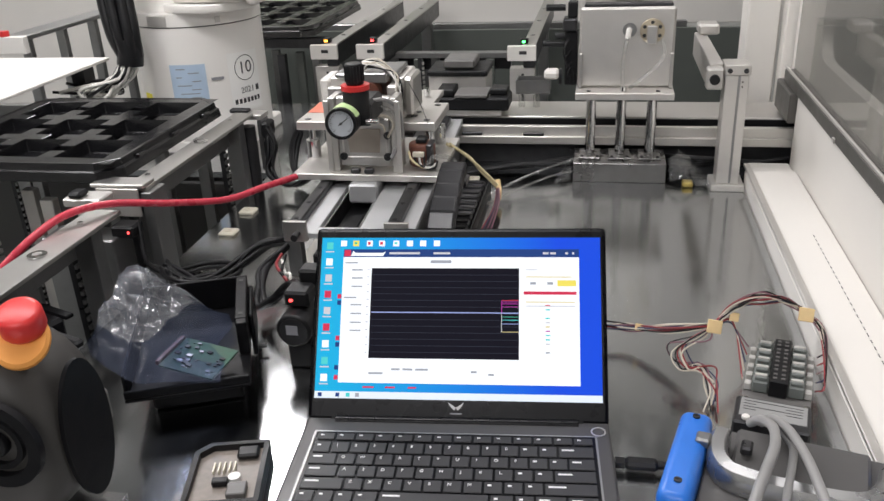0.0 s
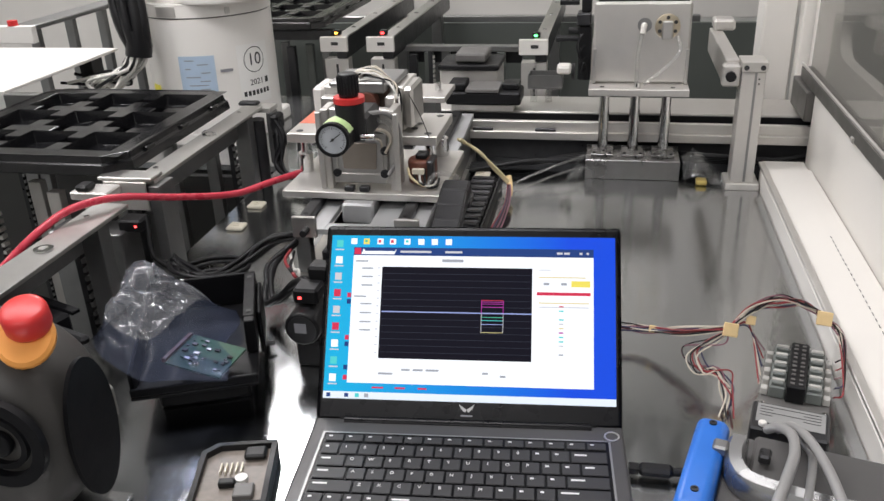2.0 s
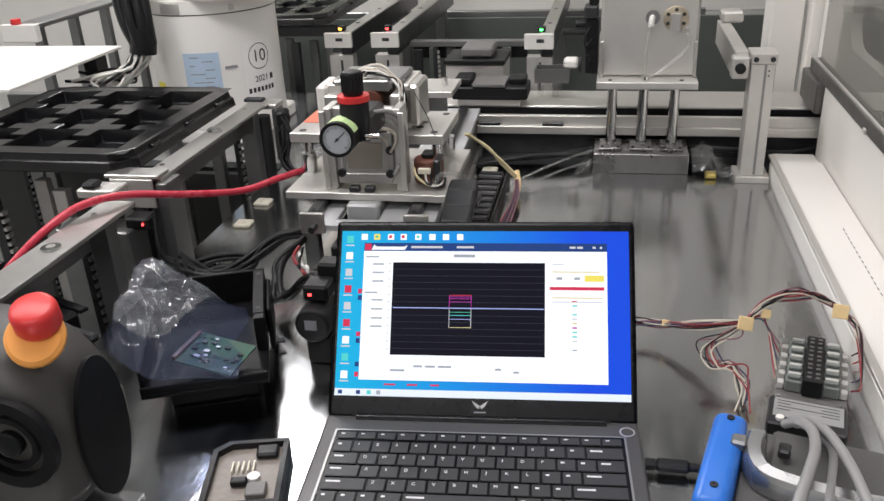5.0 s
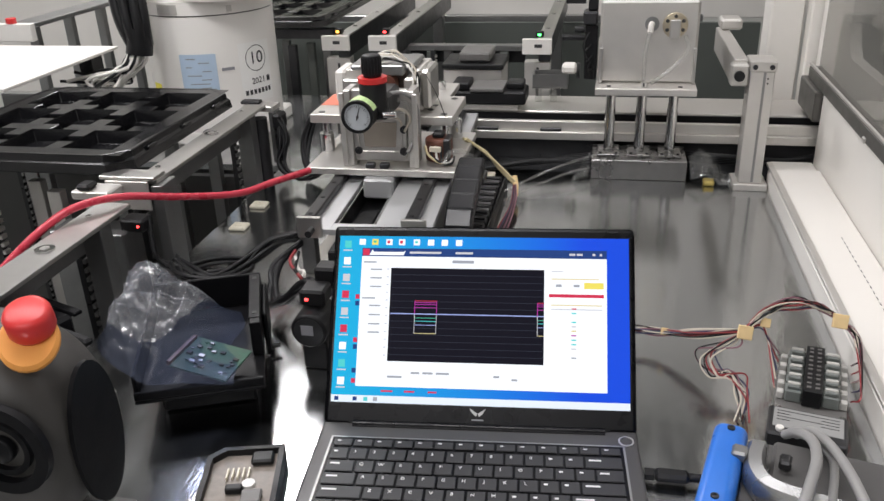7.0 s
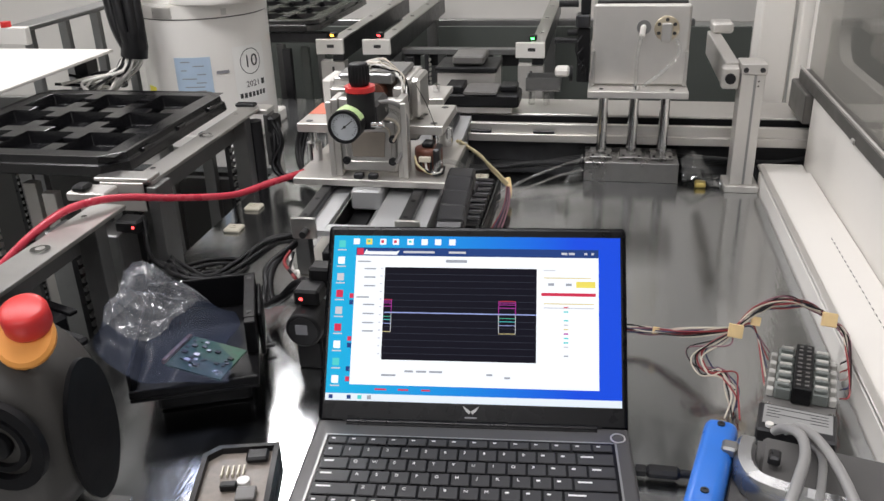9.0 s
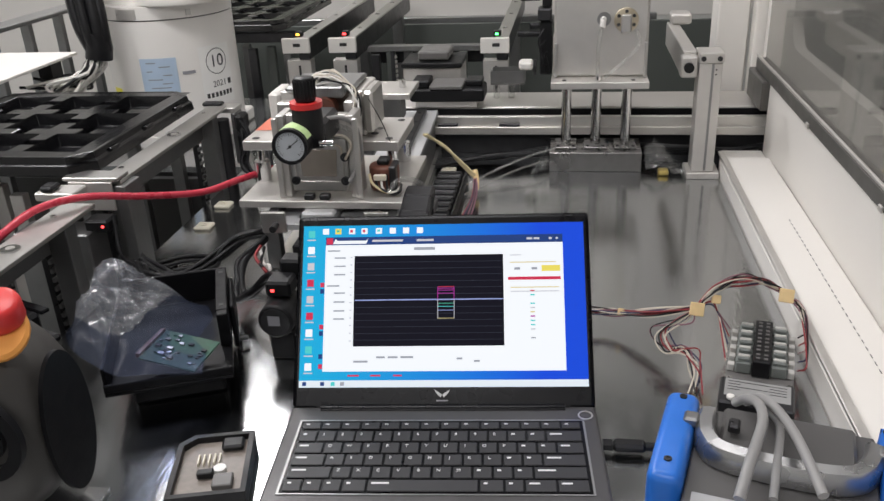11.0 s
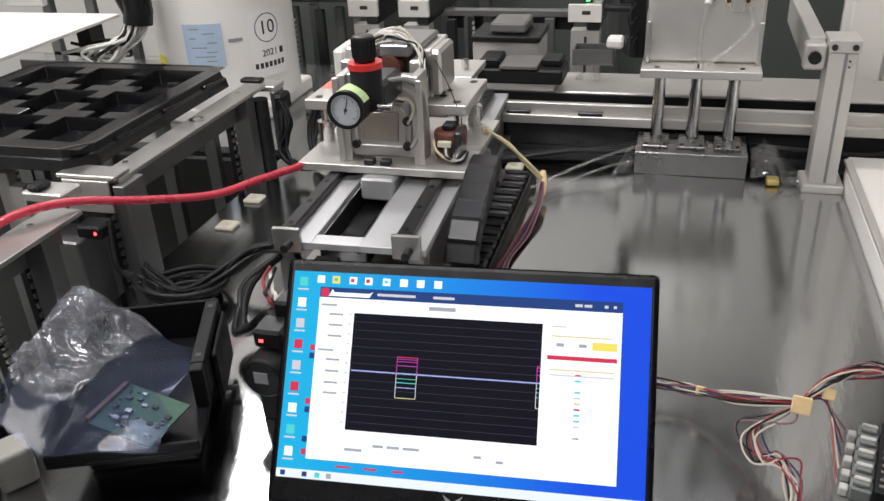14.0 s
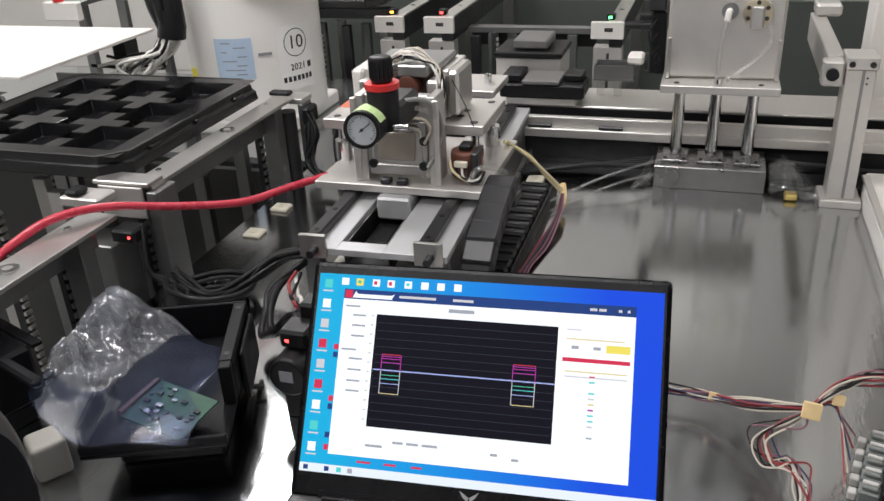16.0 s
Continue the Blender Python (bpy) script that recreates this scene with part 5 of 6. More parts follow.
    own = prism([(X0 + 0.108 * sx, Z1 - 0.118 * sz), (X0 + 0.228 * sx, Z1 - 0.118 * sz), (X0 + 0.236 * sx, Z1 - 0.088 * sz), (X0 + 0.228 * sx, Z1 - 0.098 * sz), (X0 + 0.124 * sx, Z1 - 0.098 * sz), (X0 + 0.118 * sx, Z1 - 0.084 * sz)], 0.0001, Matrix.Translation((0, -0.00118, 0)) @ pose(0, 0, 0, 90))
    lid("title_logo", own, S_WHITE, w)
    for u0, u1 in ((0.25, 0.36), (0.41, 0.47), (0.80, 0.82), (0.825, 0.845), (0.878, 0.888), (0.902, 0.910)):
        px("title_text", u0, u1, 0.094, 0.107, S_PALE, w, 8)
    px("heading_text", 0.40, 0.475, 0.145, 0.163, S_TXT, w, 7)
    for k, v in enumerate((0.155, 0.20, 0.252, 0.305, 0.375, 0.42, 0.475, 0.53, 0.58)):
        px("menu_text", 0.09 if k in (0, 4) else 0.115, 0.135 if k in (0, 4) else 0.155, v + 0.002, v + 0.011, S_TXT, w, 7)
    for k in range(12):
        px("axis_text", 0.172, 0.180, 0.20 + 0.047 * k, 0.208 + 0.047 * k, S_PALE, w, 7)
    # plot
    pl = px("plot", P0 - 0.002, P1 + 0.002, Q0 - 0.002, Q1 + 0.002, S_DARK, d, 2)
    for k in range(1, 14):
        v = Q0 + (Q1 - Q0) * k / 14
        px("grid_line", P0 + 0.004, P1 - 0.003, v, v + 0.0028, S_GRID, pl, 3)
    px("trace", P0 + 0.004, P1, 0.4685, 0.4745, S_BLUE, pl, 3.4)
    for k, (v, wd, m) in enumerate(((0.20, 0.04, S_PALE), (0.245, 0.16, S_OCHRE), (0.40, 0.17, S_OCHRE), (0.425, 0.17, S_PALE))):
        px("table_line", 0.74, 0.74 + wd, v, v + 0.006, m, w, 7)
    px("yellow_field", 0.850, 0.915, 0.268, 0.305, S_YEL, w, 7)
    px("field_text", 0.755, 0.775, 0.28, 0.295, S_TXT, w, 8)
    px("field_text", 0.815, 0.835, 0.28, 0.295, S_TXT, w, 8)
    px("red_bar", 0.732, 0.916, 0.338, 0.357, S_RED, w, 7)
    for k, m in enumerate((S_RED, S_CYAN, S_PALE, S_CYAN, S_PALE, S_OCHRE, S_MAG, S_CYAN, S_CYAN, S_PALE, S_PALE, S_TXT)):
        if k not in (2, 10):
            px("channel_mark", 0.808, 0.824, 0.42 + 0.026 * k, 0.428 + 0.026 * k, m, w, 7)
    for u0, u1, v in ((0.27, 0.30, 0.815), (0.31, 0.345, 0.815), (0.355, 0.40, 0.815), (0.55, 0.57, 0.825), (0.19, 0.24, 0.84), (0.61, 0.63, 0.84)):
        px("footer_text", u0, u1, v, v + 0.012, S_TXT, w, 7)
    for u0, u1 in ((0.17, 0.21), (0.25, 0.285), (0.33, 0.36)):
        px("footer_note", u0, u1, 0.925, 0.935, S_RED, d, 2)
    # the pulse that runs over the plot: two of them, moved as rigid pieces
    pulses = []
    for wid in (0.0226, 0.0172, 0.0190):
        e = part("pulse", bx(0, wid, -0.00003, 0.00003, 0.0095, 0.0101), S_MAG, pl)
        for z, m in ((0.0135, S_RED), (0.0118, S_MAG), (0.0065, S_MAG), (-0.0042, S_GREEN), (-0.0075, S_CYAN), (-0.0115, S_BLUE), (-0.0200, S_OCHRE)):
            part("step_line", bx(0, wid, -0.00003, 0.00003, z - 0.0003, z + 0.0003), m, e)
        for x in (0, wid):
            part("step_edge", bx(x - 0.0003, x + 0.0003, -0.00003, 0.00003, -0.0003, 0.0135), S_MAG, e)
            part("step_edge", bx(x - 0.0003, x + 0.0003, -0.00003, 0.00003, -0.0200, -0.0003), S_PALE, e)
        pulses.append(e)
    # maker's mark as plain wings, and the camera dot
    for s in (-1, 1):
        own = prism([(0, 0.0), (s * 0.0085, 0.0055), (s * 0.005, 0.0), (s * 0.0015, -0.0030)], 0.0001, Matrix.Translation((0, -0.0003, 0.0150)) @ pose(0, 0, 0, 90))
        lid("wing_mark", own, ALU_DARK, ld)
    lid("word_bar", bx(-0.006, 0.006, -0.0004, -0.0002, 0.0080, 0.0095), GREY_INK, ld)

    def at(u):
        return T @ Matrix.Translation((X0 + u * sx, -0.00068, Z1 - 0.4715 * sz))
    return l, pulses, at


LAPTOP_THING, PULSES, PULSE_AT = build_laptop()


# ---- pendant ----
def build_pendant():
    p = thing("teach_pendant", -0.36, 0.66, 0.0, "charcoal hand-held robot pendant with red stop button", "pendant")
    own = bmesh.new()
    n, rows = 40, []
    for s, k in ((0.0, 0.72), (0.006, 0.86), (0.018, 0.96), (0.04, 1.0), (0.07, 1.0), (0.09, 0.95), (0.10, 0.86), (0.104, 0.7)):
        row = []
        for i in range(n):
            a = 2 * math.pi * i / n
            ex = 2.35
            c, q = math.cos(a), math.sin(a)
            x = 0.105 * k * (abs(c) ** (2 / ex)) * (1 if c > 0 else -1)
            z = 0.098 * k * (abs(q) ** (2 / ex)) * (1 if q > 0 else -1)
            row.append(own.verts.new((-0.372 + x, 0.612 + s, 0.098 + z)))
        rows.append(row)
    for a, b in zip(rows, rows[1:]):
        for i in range(n):
            own.faces.new((a[i], a[(i + 1) % n], b[(i + 1) % n], b[i]))
    own.faces.new(rows[0])
    own.faces.new(rows[-1][::-1])
    part("housing", own, PEND, p, smooth=True)
    own = cy(-0.2685, 0.664, 0.098, 0.055, 0.004, "x", seg=32)
    bmesh.ops.scale(own, vec=(1, 0.6, 1.25), verts=own.verts, space=Matrix.Translation((0.2685, -0.664, -0.098)))
    part("side_pad", own, CASE_BLACK, p, smooth=True)
    own = ring(-0.311, 0.6115, 0.118, 0.042, 0.031, -0.007, "y")
    ring(-0.311, 0.6115, 0.118, 0.025, 0.020, -0.005, "y", bm=own)
    cy(-0.311, 0.6115, 0.118, 0.012, -0.008, "y", bm=own, bevel=0.002)
    part("grip_ring", own, CASE_BLACK, p, "round black speaker ring", smooth=True)
    own = prism([(0.0235 * math.cos(radians(a)), (0.024 if a < 180 else 0.027) * math.sin(radians(a))) for a in range(0, 360, 15)], 0.010, Matrix.Translation((-0.296, 0.650, 0.191)) @ pose(0, 0, 0, 38, 0, 30), None, 0.003)
    c = part("stop_collar", own, ORANGE, p, "orange yellow stop button collar")
    own = cy(0, 0, 0.006, 0.0185, 0.024, seg=32, bevel=0.005)
    bmesh.ops.transform(own, matrix=Matrix.Translation((-0.295, 0.657, 0.194)) @ pose(0, 0, 0, 18, 8), verts=own.verts)
    part("stop_button", own, RED, c, "red mushroom stop button", smooth=True)
    part("stand_tab", bx(-0.285, -0.262, 0.66, 0.69, 0.001, 0.004, 0.001), CHROME, p)


build_pendant()


# ---- open black case with the bag ----
def build_case():
    c = thing("black_case", 0, 0, 0, "black open plastic instrument case standing on a plinth", "case", rot=(0, 0, 0))
    c.matrix_world = pose(-0.311, 0.784, 0.0, 0, 0, 22)
    part("plinth", bx(0.020, 0.118, 0.035, 0.178, 0.0, 0.0355, 0.003), CASE_BLACK, c)
    part("floor", bx(0.0, 0.130, 0.0, 0.190, 0.036, 0.040, 0.001), CASE_BLACK, c)
    part("front_rim", bx(0.0, 0.130, 0.0, 0.004, 0.0405, 0.050, 0.001), CASE_BLACK, c)
    part("side_wall", bx(0.0, 0.004, 0.0045, 0.190, 0.0405, 0.068, 0.001), CASE_BLACK, c)
    part("back_wall", bx(0.0045, 0.130, 0.186, 0.190, 0.0405, 0.081, 0.001), CASE_BLACK, c)
    part("side_wall", bx(0.126, 0.130, 0.0745, 0.1855, 0.0405, 0.0765, 0.001), CASE_BLACK, c)
    part("corner_post", bx(0.118, 0.130, 0.062, 0.074, 0.0405, 0.081, 0.001), CASE_BLACK, c)
    f = part("flange", bx(0.117, 0.130, 0.0745, 0.1855, 0.077, 0.0812, 0.001), CASE_BLACK, c)
    for y in (0.086, 0.174):
        part("slot", bx(0.121, 0.126, y - 0.003, y + 0.003, 0.0813, 0.0817), INK, f)
    part("hinge_arm", bx(0.1305, 0.136, 0.10, 0.182, 0.015, 0.070, 0.002), CASE_BLACK, c)
    part("foot_pin", cy(0.134, 0.13, 0.01, 0.003, 0.012, "x", seg=10), IRON, c)


build_case()


def build_bag():
    b = thing("antistatic_bag", -0.31, 0.90, 0.05, "crumpled clear antistatic bag holding a circuit board", "bag")
    own = bmesh.new()
    rnd = random.Random(5)
    nx, ny = 72, 72
    crumpled = []
    corner = [Vector((-0.390, 0.958, 0.110)), Vector((-0.268, 0.958, 0.052)), Vector((-0.209, 0.802, 0.060)), Vector((-0.322, 0.764, 0.124))]
    for top in (1, 0):
        g = []
        for j in range(ny + 1):
            for i in range(nx + 1):
                u, v = i / nx, j / ny
                q = (corner[3] * (1 - u) + corner[2] * u) * (1 - v) + (corner[0] * (1 - u) + corner[1] * u) * v
                q = q + Vector((-0.020, -0.020, -0.008)) * (4 * u * (1 - u) * (1 - v) ** 2)
                edge = min(u, 1 - u, v, 1 - v)
                puff = min(1, edge * 5)
                crisp = max(0.0, min(1.0, (0.60 - u + (v - 0.3) * 0.35) * 4.0)) * max(0.0, min(1.0, (v - 0.10) * 6)) * (1.0 if top else 0.12)
                ridge = (1 - abs(noise.noise(Vector((u * 2.6 + v * 1.5, v * 7 - u * 3, 3.1 + top))))) ** 4 * 0.012 + (1 - abs(noise.noise(Vector((u * 6 - v * 3, v * 15 + u * 3, 8.3 + top))))) ** 5 * 0.0050 + (1 - abs(noise.noise(Vector((u * 4 + v * 3, v * 30 - u * 8, 4.4 + top))))) ** 6 * 0.0022
                w = noise.noise(Vector((u * 2.0, v * 2.0, 1.7 + top))) * (0.005 + 0.008 * crisp) + ridge * (0.03 + 0.97 * crisp)
                q = q + Vector((noise.noise(Vector((u * 3, v * 3, 9))) * 0.012, noise.noise(Vector((u * 3, v * 3, 13))) * 0.012, (0.012 if top else -0.004) * puff + w * (0.35 + 0.65 * puff)))
                g.append(own.verts.new(q))
                crumpled.append(crisp > 0.35)
        for j in range(ny):
            for i in range(nx):
                a = j * (nx + 1) + i
                own.faces.new((g[a], g[a + 1], g[a + nx + 2], g[a + nx + 1])).material_index = int(crumpled[len(crumpled) - len(g) + a])
    part("film", own, BAG, b, smooth=True).data.materials.append(BAG_CRISP)
    m = Matrix.Translation((-0.250, 0.842, 0.061)) @ pose(0, 0, 0, 2, 8, -6)

    def on(bm):
        bmesh.ops.transform(bm, matrix=m, verts=bm.verts)
        return bm
    pc = part("circuit_board", on(bx(-0.033, 0.031, -0.028, 0.028, -0.001, 0.001)), GREEN, b, "green circuit board in the bag")
    for k in range(34):
        x, y, s = rnd.uniform(-0.030, 0.024), rnd.uniform(-0.026, 0.022), rnd.uniform(0.002, 0.006)
        part("component", on(bx(x, x + s, y, y + s * 0.7, 0.001, 0.001 + s * 0.4)), rnd.choice([BLACK, ALU_DARK, IRON, GREEN, BLACK]), pc)
    part("connector", on(bx(-0.0375, -0.0335, -0.026, 0.026, -0.001, 0.004)), COPPER, pc)


build_bag()


# ---- small opened module ----
def build_module():
    m = thing("opened_module", 0, 0, 0, "small black module housing with open potted inside", "module", rot=(0, 0, 0))
    m.matrix_world = pose(-0.171, 0.716, 0.0, 0, 0, 14)
    out = [(-0.036, -0.046), (0.036, -0.046), (0.036, 0.046), (-0.022, 0.046), (-0.036, 0.034)]
    part("floor", prism(out, 0.006, Matrix(), None, 0.001), BLACK, m)
    own = bmesh.new()
    k = len(out)
    inn = [(x * 0.86, y * 0.89) for x, y in out]
    vs = [[own.verts.new((x, y, z)) for x, y in o] for o, z in ((out, 0.0062), (out, 0.0185), (inn, 0.0185), (inn, 0.0062))]
    for i in range(k):
        j = (i + 1) % k
        for a in range(4):
            own.faces.new((vs[a][i], vs[a][j], vs[(a + 1) % 4][j], vs[(a + 1) % 4][i]))
    part("rim", own, BLACK, m)
    part("seal", prism([(x * 0.93, y * 0.945) for x, y in out], 0.0012, Matrix.Translation((0, 0, 0.0105))), mat("brown_potting", (0.22, 0.19, 0.165), 0.45, vary=0.3, scale=120), m)
    part("chip", bx(0.004, 0.022, -0.034, -0.016, 0.0119, 0.0185, 0.001), GREY, m)
    part("coil", cy(0.008, -0.006, 0.0119, 0.006, 0.005, seg=20), PAPER, m)
    part("connector", bx(-0.012, 0.003, -0.016, -0.008, 0.0119, 0.019, 0.001), BLACK, m)
    part("connector", bx(0.006, 0.027, 0.022, 0.038, 0.0119, 0.019, 0.002), BLACK, m)
    for q in range(5):
        part("pin", bx(-0.015 + 0.005 * q, -0.0135 + 0.005 * q, 0.004, 0.018, 0.0119, 0.0155), BONE, m)


build_module()


# ---- motor and cables under the slide ----
def build_motor():
    m = thing("small_motor", -0.172, 0.935, 0.0, "black small motor with plugs and cables", "motor")
    part("foot", bx(-0.185, -0.155, 0.93, 0.96, 0.0, 0.036, 0.002), BLACK, m)
    part("can", cy(-0.171, 0.918, 0.056, 0.021, 0.05, "y", bevel=0.003), BLACK, m, smooth=True)
    part("face", cy(-0.171, 0.9176, 0.056, 0.017, 0.0006, "y"), IRON, m)
    part("stamp", bx(-0.179, -0.165, 0.9166, 0.9174, 0.052, 0.064), GREY_INK, m)
    part("plug", bx(-0.185, -0.155, 0.935, 0.965, 0.078, 0.098, 0.003), BLACK, m)
    part("plug", bx(-0.176, -0.15, 0.965, 0.99, 0.085, 0.112, 0.003), BLACK, m)
    # small glowing red LED of the plug
    part("plug_tag", bx(-0.178, -0.174, 0.9345, 0.9349, 0.086, 0.089), GLOW_RED, m)


build_motor()


def build_cables():
    def run(name, pts, r, m, label, category="cable"):
        return solid(name, tube(pts, r), m, label, category, smooth=True)
    run("red_hose", [(-0.60, 0.78, 0.03), (-0.565, 0.87, 0.075), (-0.544, 0.93, 0.111), (-0.521, 0.975, 0.138), (-0.5, 1.02, 0.151), (-0.467, 1.07, 0.147), (-0.42, 1.13, 0.126), (-0.369, 1.20, 0.106), (-0.335, 1.26, 0.104), (-0.300, 1.313, 0.104)], 0.0053, RED_HOSE, "glossy red rubber air hose", "hose")
    rnd = random.Random(21)

    def loose(pts, r, amount, label, m=CABLE):
        run("black_cable", [(x + rnd.uniform(-amount, amount), y + rnd.uniform(-amount, amount), max(r + 0.001, z + rnd.uniform(-amount, amount) * 0.6)) for x, y, z in pts], r, m, label)
    for k in range(6):
        loose([(-0.46, 1.15, 0.03), (-0.43, 1.13, 0.012), (-0.39, 1.12, 0.010), (-0.345, 1.14, 0.022), (-0.305, 1.17, 0.045), (-0.26, 1.18, 0.058)], rnd.uniform(0.0024, 0.0036), 0.010, "black cable looping beside the slide")
    for k in range(4):
        loose([(-0.262, 1.14, 0.062), (-0.275, 1.09, 0.045), (-0.262, 1.04, 0.028), (-0.232, 1.01, 0.045), (-0.205, 1.0, 0.075), (-0.185, 0.985, 0.082), (-0.175, 0.965, 0.082)], rnd.uniform(0.0035, 0.005), 0.006, "black cable running to the small motor")
    for k in range(4):
        cx, cy0, rr = -0.385 + rnd.uniform(-0.01, 0.01), 1.125 + rnd.uniform(-0.012, 0.012), 0.038 + 0.006 * k
        loop = [(-0.466, 1.12, 0.10), (-0.452, 1.098, 0.05)] + [(cx + rr * math.cos(radians(a)), cy0 + rr * 0.9 * math.sin(radians(a)), 0.010 + 0.005 * k + 0.012 * math.sin(radians(a * 0.5))) for a in range(200, 540, 34)]
        run("black_cable", loop, 0.0026 + 0.0003 * k, CABLE, "black sensor cable coiled on the table")
    for k in range(3):
        loose([(-0.40, 1.62, 0.10), (-0.41, 1.60, 0.05), (-0.40, 1.56, 0.02), (-0.36, 1.53, 0.03), (-0.32, 1.52, 0.05), (-0.29, 1.52, 0.07)], 0.0042, 0.008, "black cable from the lift beam to the fixture")
    for k in range(3):
        loose([(-0.25, 1.115, 0.06), (-0.25, 1.09, 0.05), (-0.232, 1.06, 0.055), (-0.222, 1.07, 0.03), (-0.215, 1.09, 0.012)], 0.0022, 0.008, "thin wire loop below the slide", (CABLE, WIRE_RED, WIRE_WHITE)[k])
    clip = thing("cable_anchor", -0.40, 1.16, 0.0, "small steel anchor plate with screws on the table", "anchor plate")
    part("plate", bx(-0.425, -0.37, 1.155, 1.185, 0.0, 0.004, 0.001), CHROME, clip)
    for x in (-0.415, -0.38):
        bolt(x, 1.17, 0.0042, 0.005, "z", clip, 0.004, CHROME)
    for k in range(4):
        run("black_cable", [(-0.10, 1.64 - 0.012 * k, 0.008), (0.02, 1.66 - 0.01 * k, 0.01 + 0.004 * k), (0.10, 1.675 - 0.01 * k, 0.02), (0.22, 1.71, 0.02), (0.34, 1.69 - 0.008 * k, 0.012 + 0.006 * k), (0.46, 1.68, 0.02), (0.53, 1.69, 0.03)], 0.005, CABLE, "black cable lying along the cross axis")
    run("clear_tube", [(-0.03, 1.50, 0.006), (0.03, 1.56, 0.02), (0.08, 1.60, 0.03), (0.12, 1.63, 0.035)], 0.0024, TUBE_CLEAR, "clear air tube on the table", "hose")
    run("clear_tube", [(-0.02, 1.47, 0.005), (0.03, 1.53, 0.012), (0.08, 1.575, 0.02), (0.12, 1.61, 0.02)], 0.0022, TUBE_CLEAR, "clear air tube on the table", "hose")
    for d in (0, 0.005):
        run("yellowed_tube", [(-0.08 - d, 1.46, 0.115), (-0.052, 1.48 + d, 0.085), (-0.025 - d, 1.49, 0.055), (-0.004, 1.50, 0.028 - d)], 0.0026, WIRE_YEL, "yellowed thin tube from the fixture", "hose")
    for k, m in enumerate((WIRE_RED, WIRE_BLUE, CABLE, MAUVE, CABLE, MAUVE)):
        d = 0.0018 * (k - 2.5)
        run("thin_wire", [(-0.004 + d * 0.3, 1.50, 0.026), (0.0 + d, 1.44, 0.01 + 0.002 * k), (-0.006 + d * 1.6, 1.36, 0.006), (-0.014 + d, 1.29, 0.006), (-0.016 + d * 1.5, 1.25, 0.005), (-0.012 + d, 1.16, 0.005), (0.01, 1.09 + d, 0.006), (0.06, 1.05 + d, 0.006), (0.12, 1.038 + d, 0.010), (0.172, 1.035 + d * 0.5, 0.02)], 0.0013, m, "thin coloured signal wire")
    tie = thing("cable_tie", -0.003, 1.50, 0.02, "cream tape knot round thin wires", "tape")
    part("wrap", tube([(-0.006, 1.51, 0.034), (-0.002, 1.495, 0.022), (0.0, 1.47, 0.016)], 0.005), TAPE, tie, smooth=True)
    for x, y in ((-0.434, 1.410), (-0.430, 1.315), (-0.066, 1.60)):
        t = thing("tie_mount", x, y, 0.0, "cream plastic cable tie mount on the table", "tie mount", "cable tie mounts")
        part("pad", bx(x - 0.014, x + 0.014, y - 0.013, y + 0.013, 0.0, 0.006, 0.002), BONE, t)
        part("saddle", ring(x, y, 0.0061, 0.006, 0.003, 0.0012), BONE, t)


build_cables()


def build_film():
    f = thing("clear_bag", 0.335, 1.60, 0.0, "small crumpled clear bag with a golden part", "bag")
    own = bmesh.new()
    n = 14
    g = []
    for j in range(n + 1):
        for i in range(n + 1):
            u, v = i / n, j / n
            z = 0.006 + 0.055 * math.sin(math.pi * min(1, u + 0.15)) * (0.35 + 0.65 * v) * (1 - u * 0.7) + 0.010 * noise.noise(Vector((u * 6, v * 5, 2.2)))
            g.append(own.verts.new((0.292 + 0.072 * u + 0.008 * noise.noise(Vector((u * 4, v * 4, 5))), 1.575 + 0.075 * v, max(0.002, z))))
    for j in range(n):
        for i in range(n):
            a = j * (n + 1) + i
            own.faces.new((g[a], g[a + 1], g[a + n + 2], g[a + n + 1]))
    part("film", own, FILM, f, smooth=True)
    part("golden_part", bx(0.315, 1.0 / 3, 1.585, 1.605, 0.001, 0.010, 0.002), mat("brass_part", (0.62, 0.48, 0.16), 0.35, 0.7), f)
    own = bmesh.new()
    g = []
    for j in range(9):
        for i in range(9):
            u, v = i / 8, j / 8
            g.append(own.verts.new((0.088 + 0.030 * u, 1.59 + 0.02 * u + 0.01 * noise.noise(Vector((u * 3, v * 3, 1))), 0.002 + 0.05 * v * u + 0.004 * noise.noise(Vector((u * 5, v * 5, 7))))))
    for j in range(8):
        for i in range(8):
            a = j * 9 + i
            own.faces.new((g[a], g[a + 1], g[a + 10], g[a + 9]))
    s = thing("film_scrap", 0.105, 1.60, 0.0, "scrap of thin clear film beside the base block", "film")
    part("film", own, FILM, s, smooth=True)


build_film()


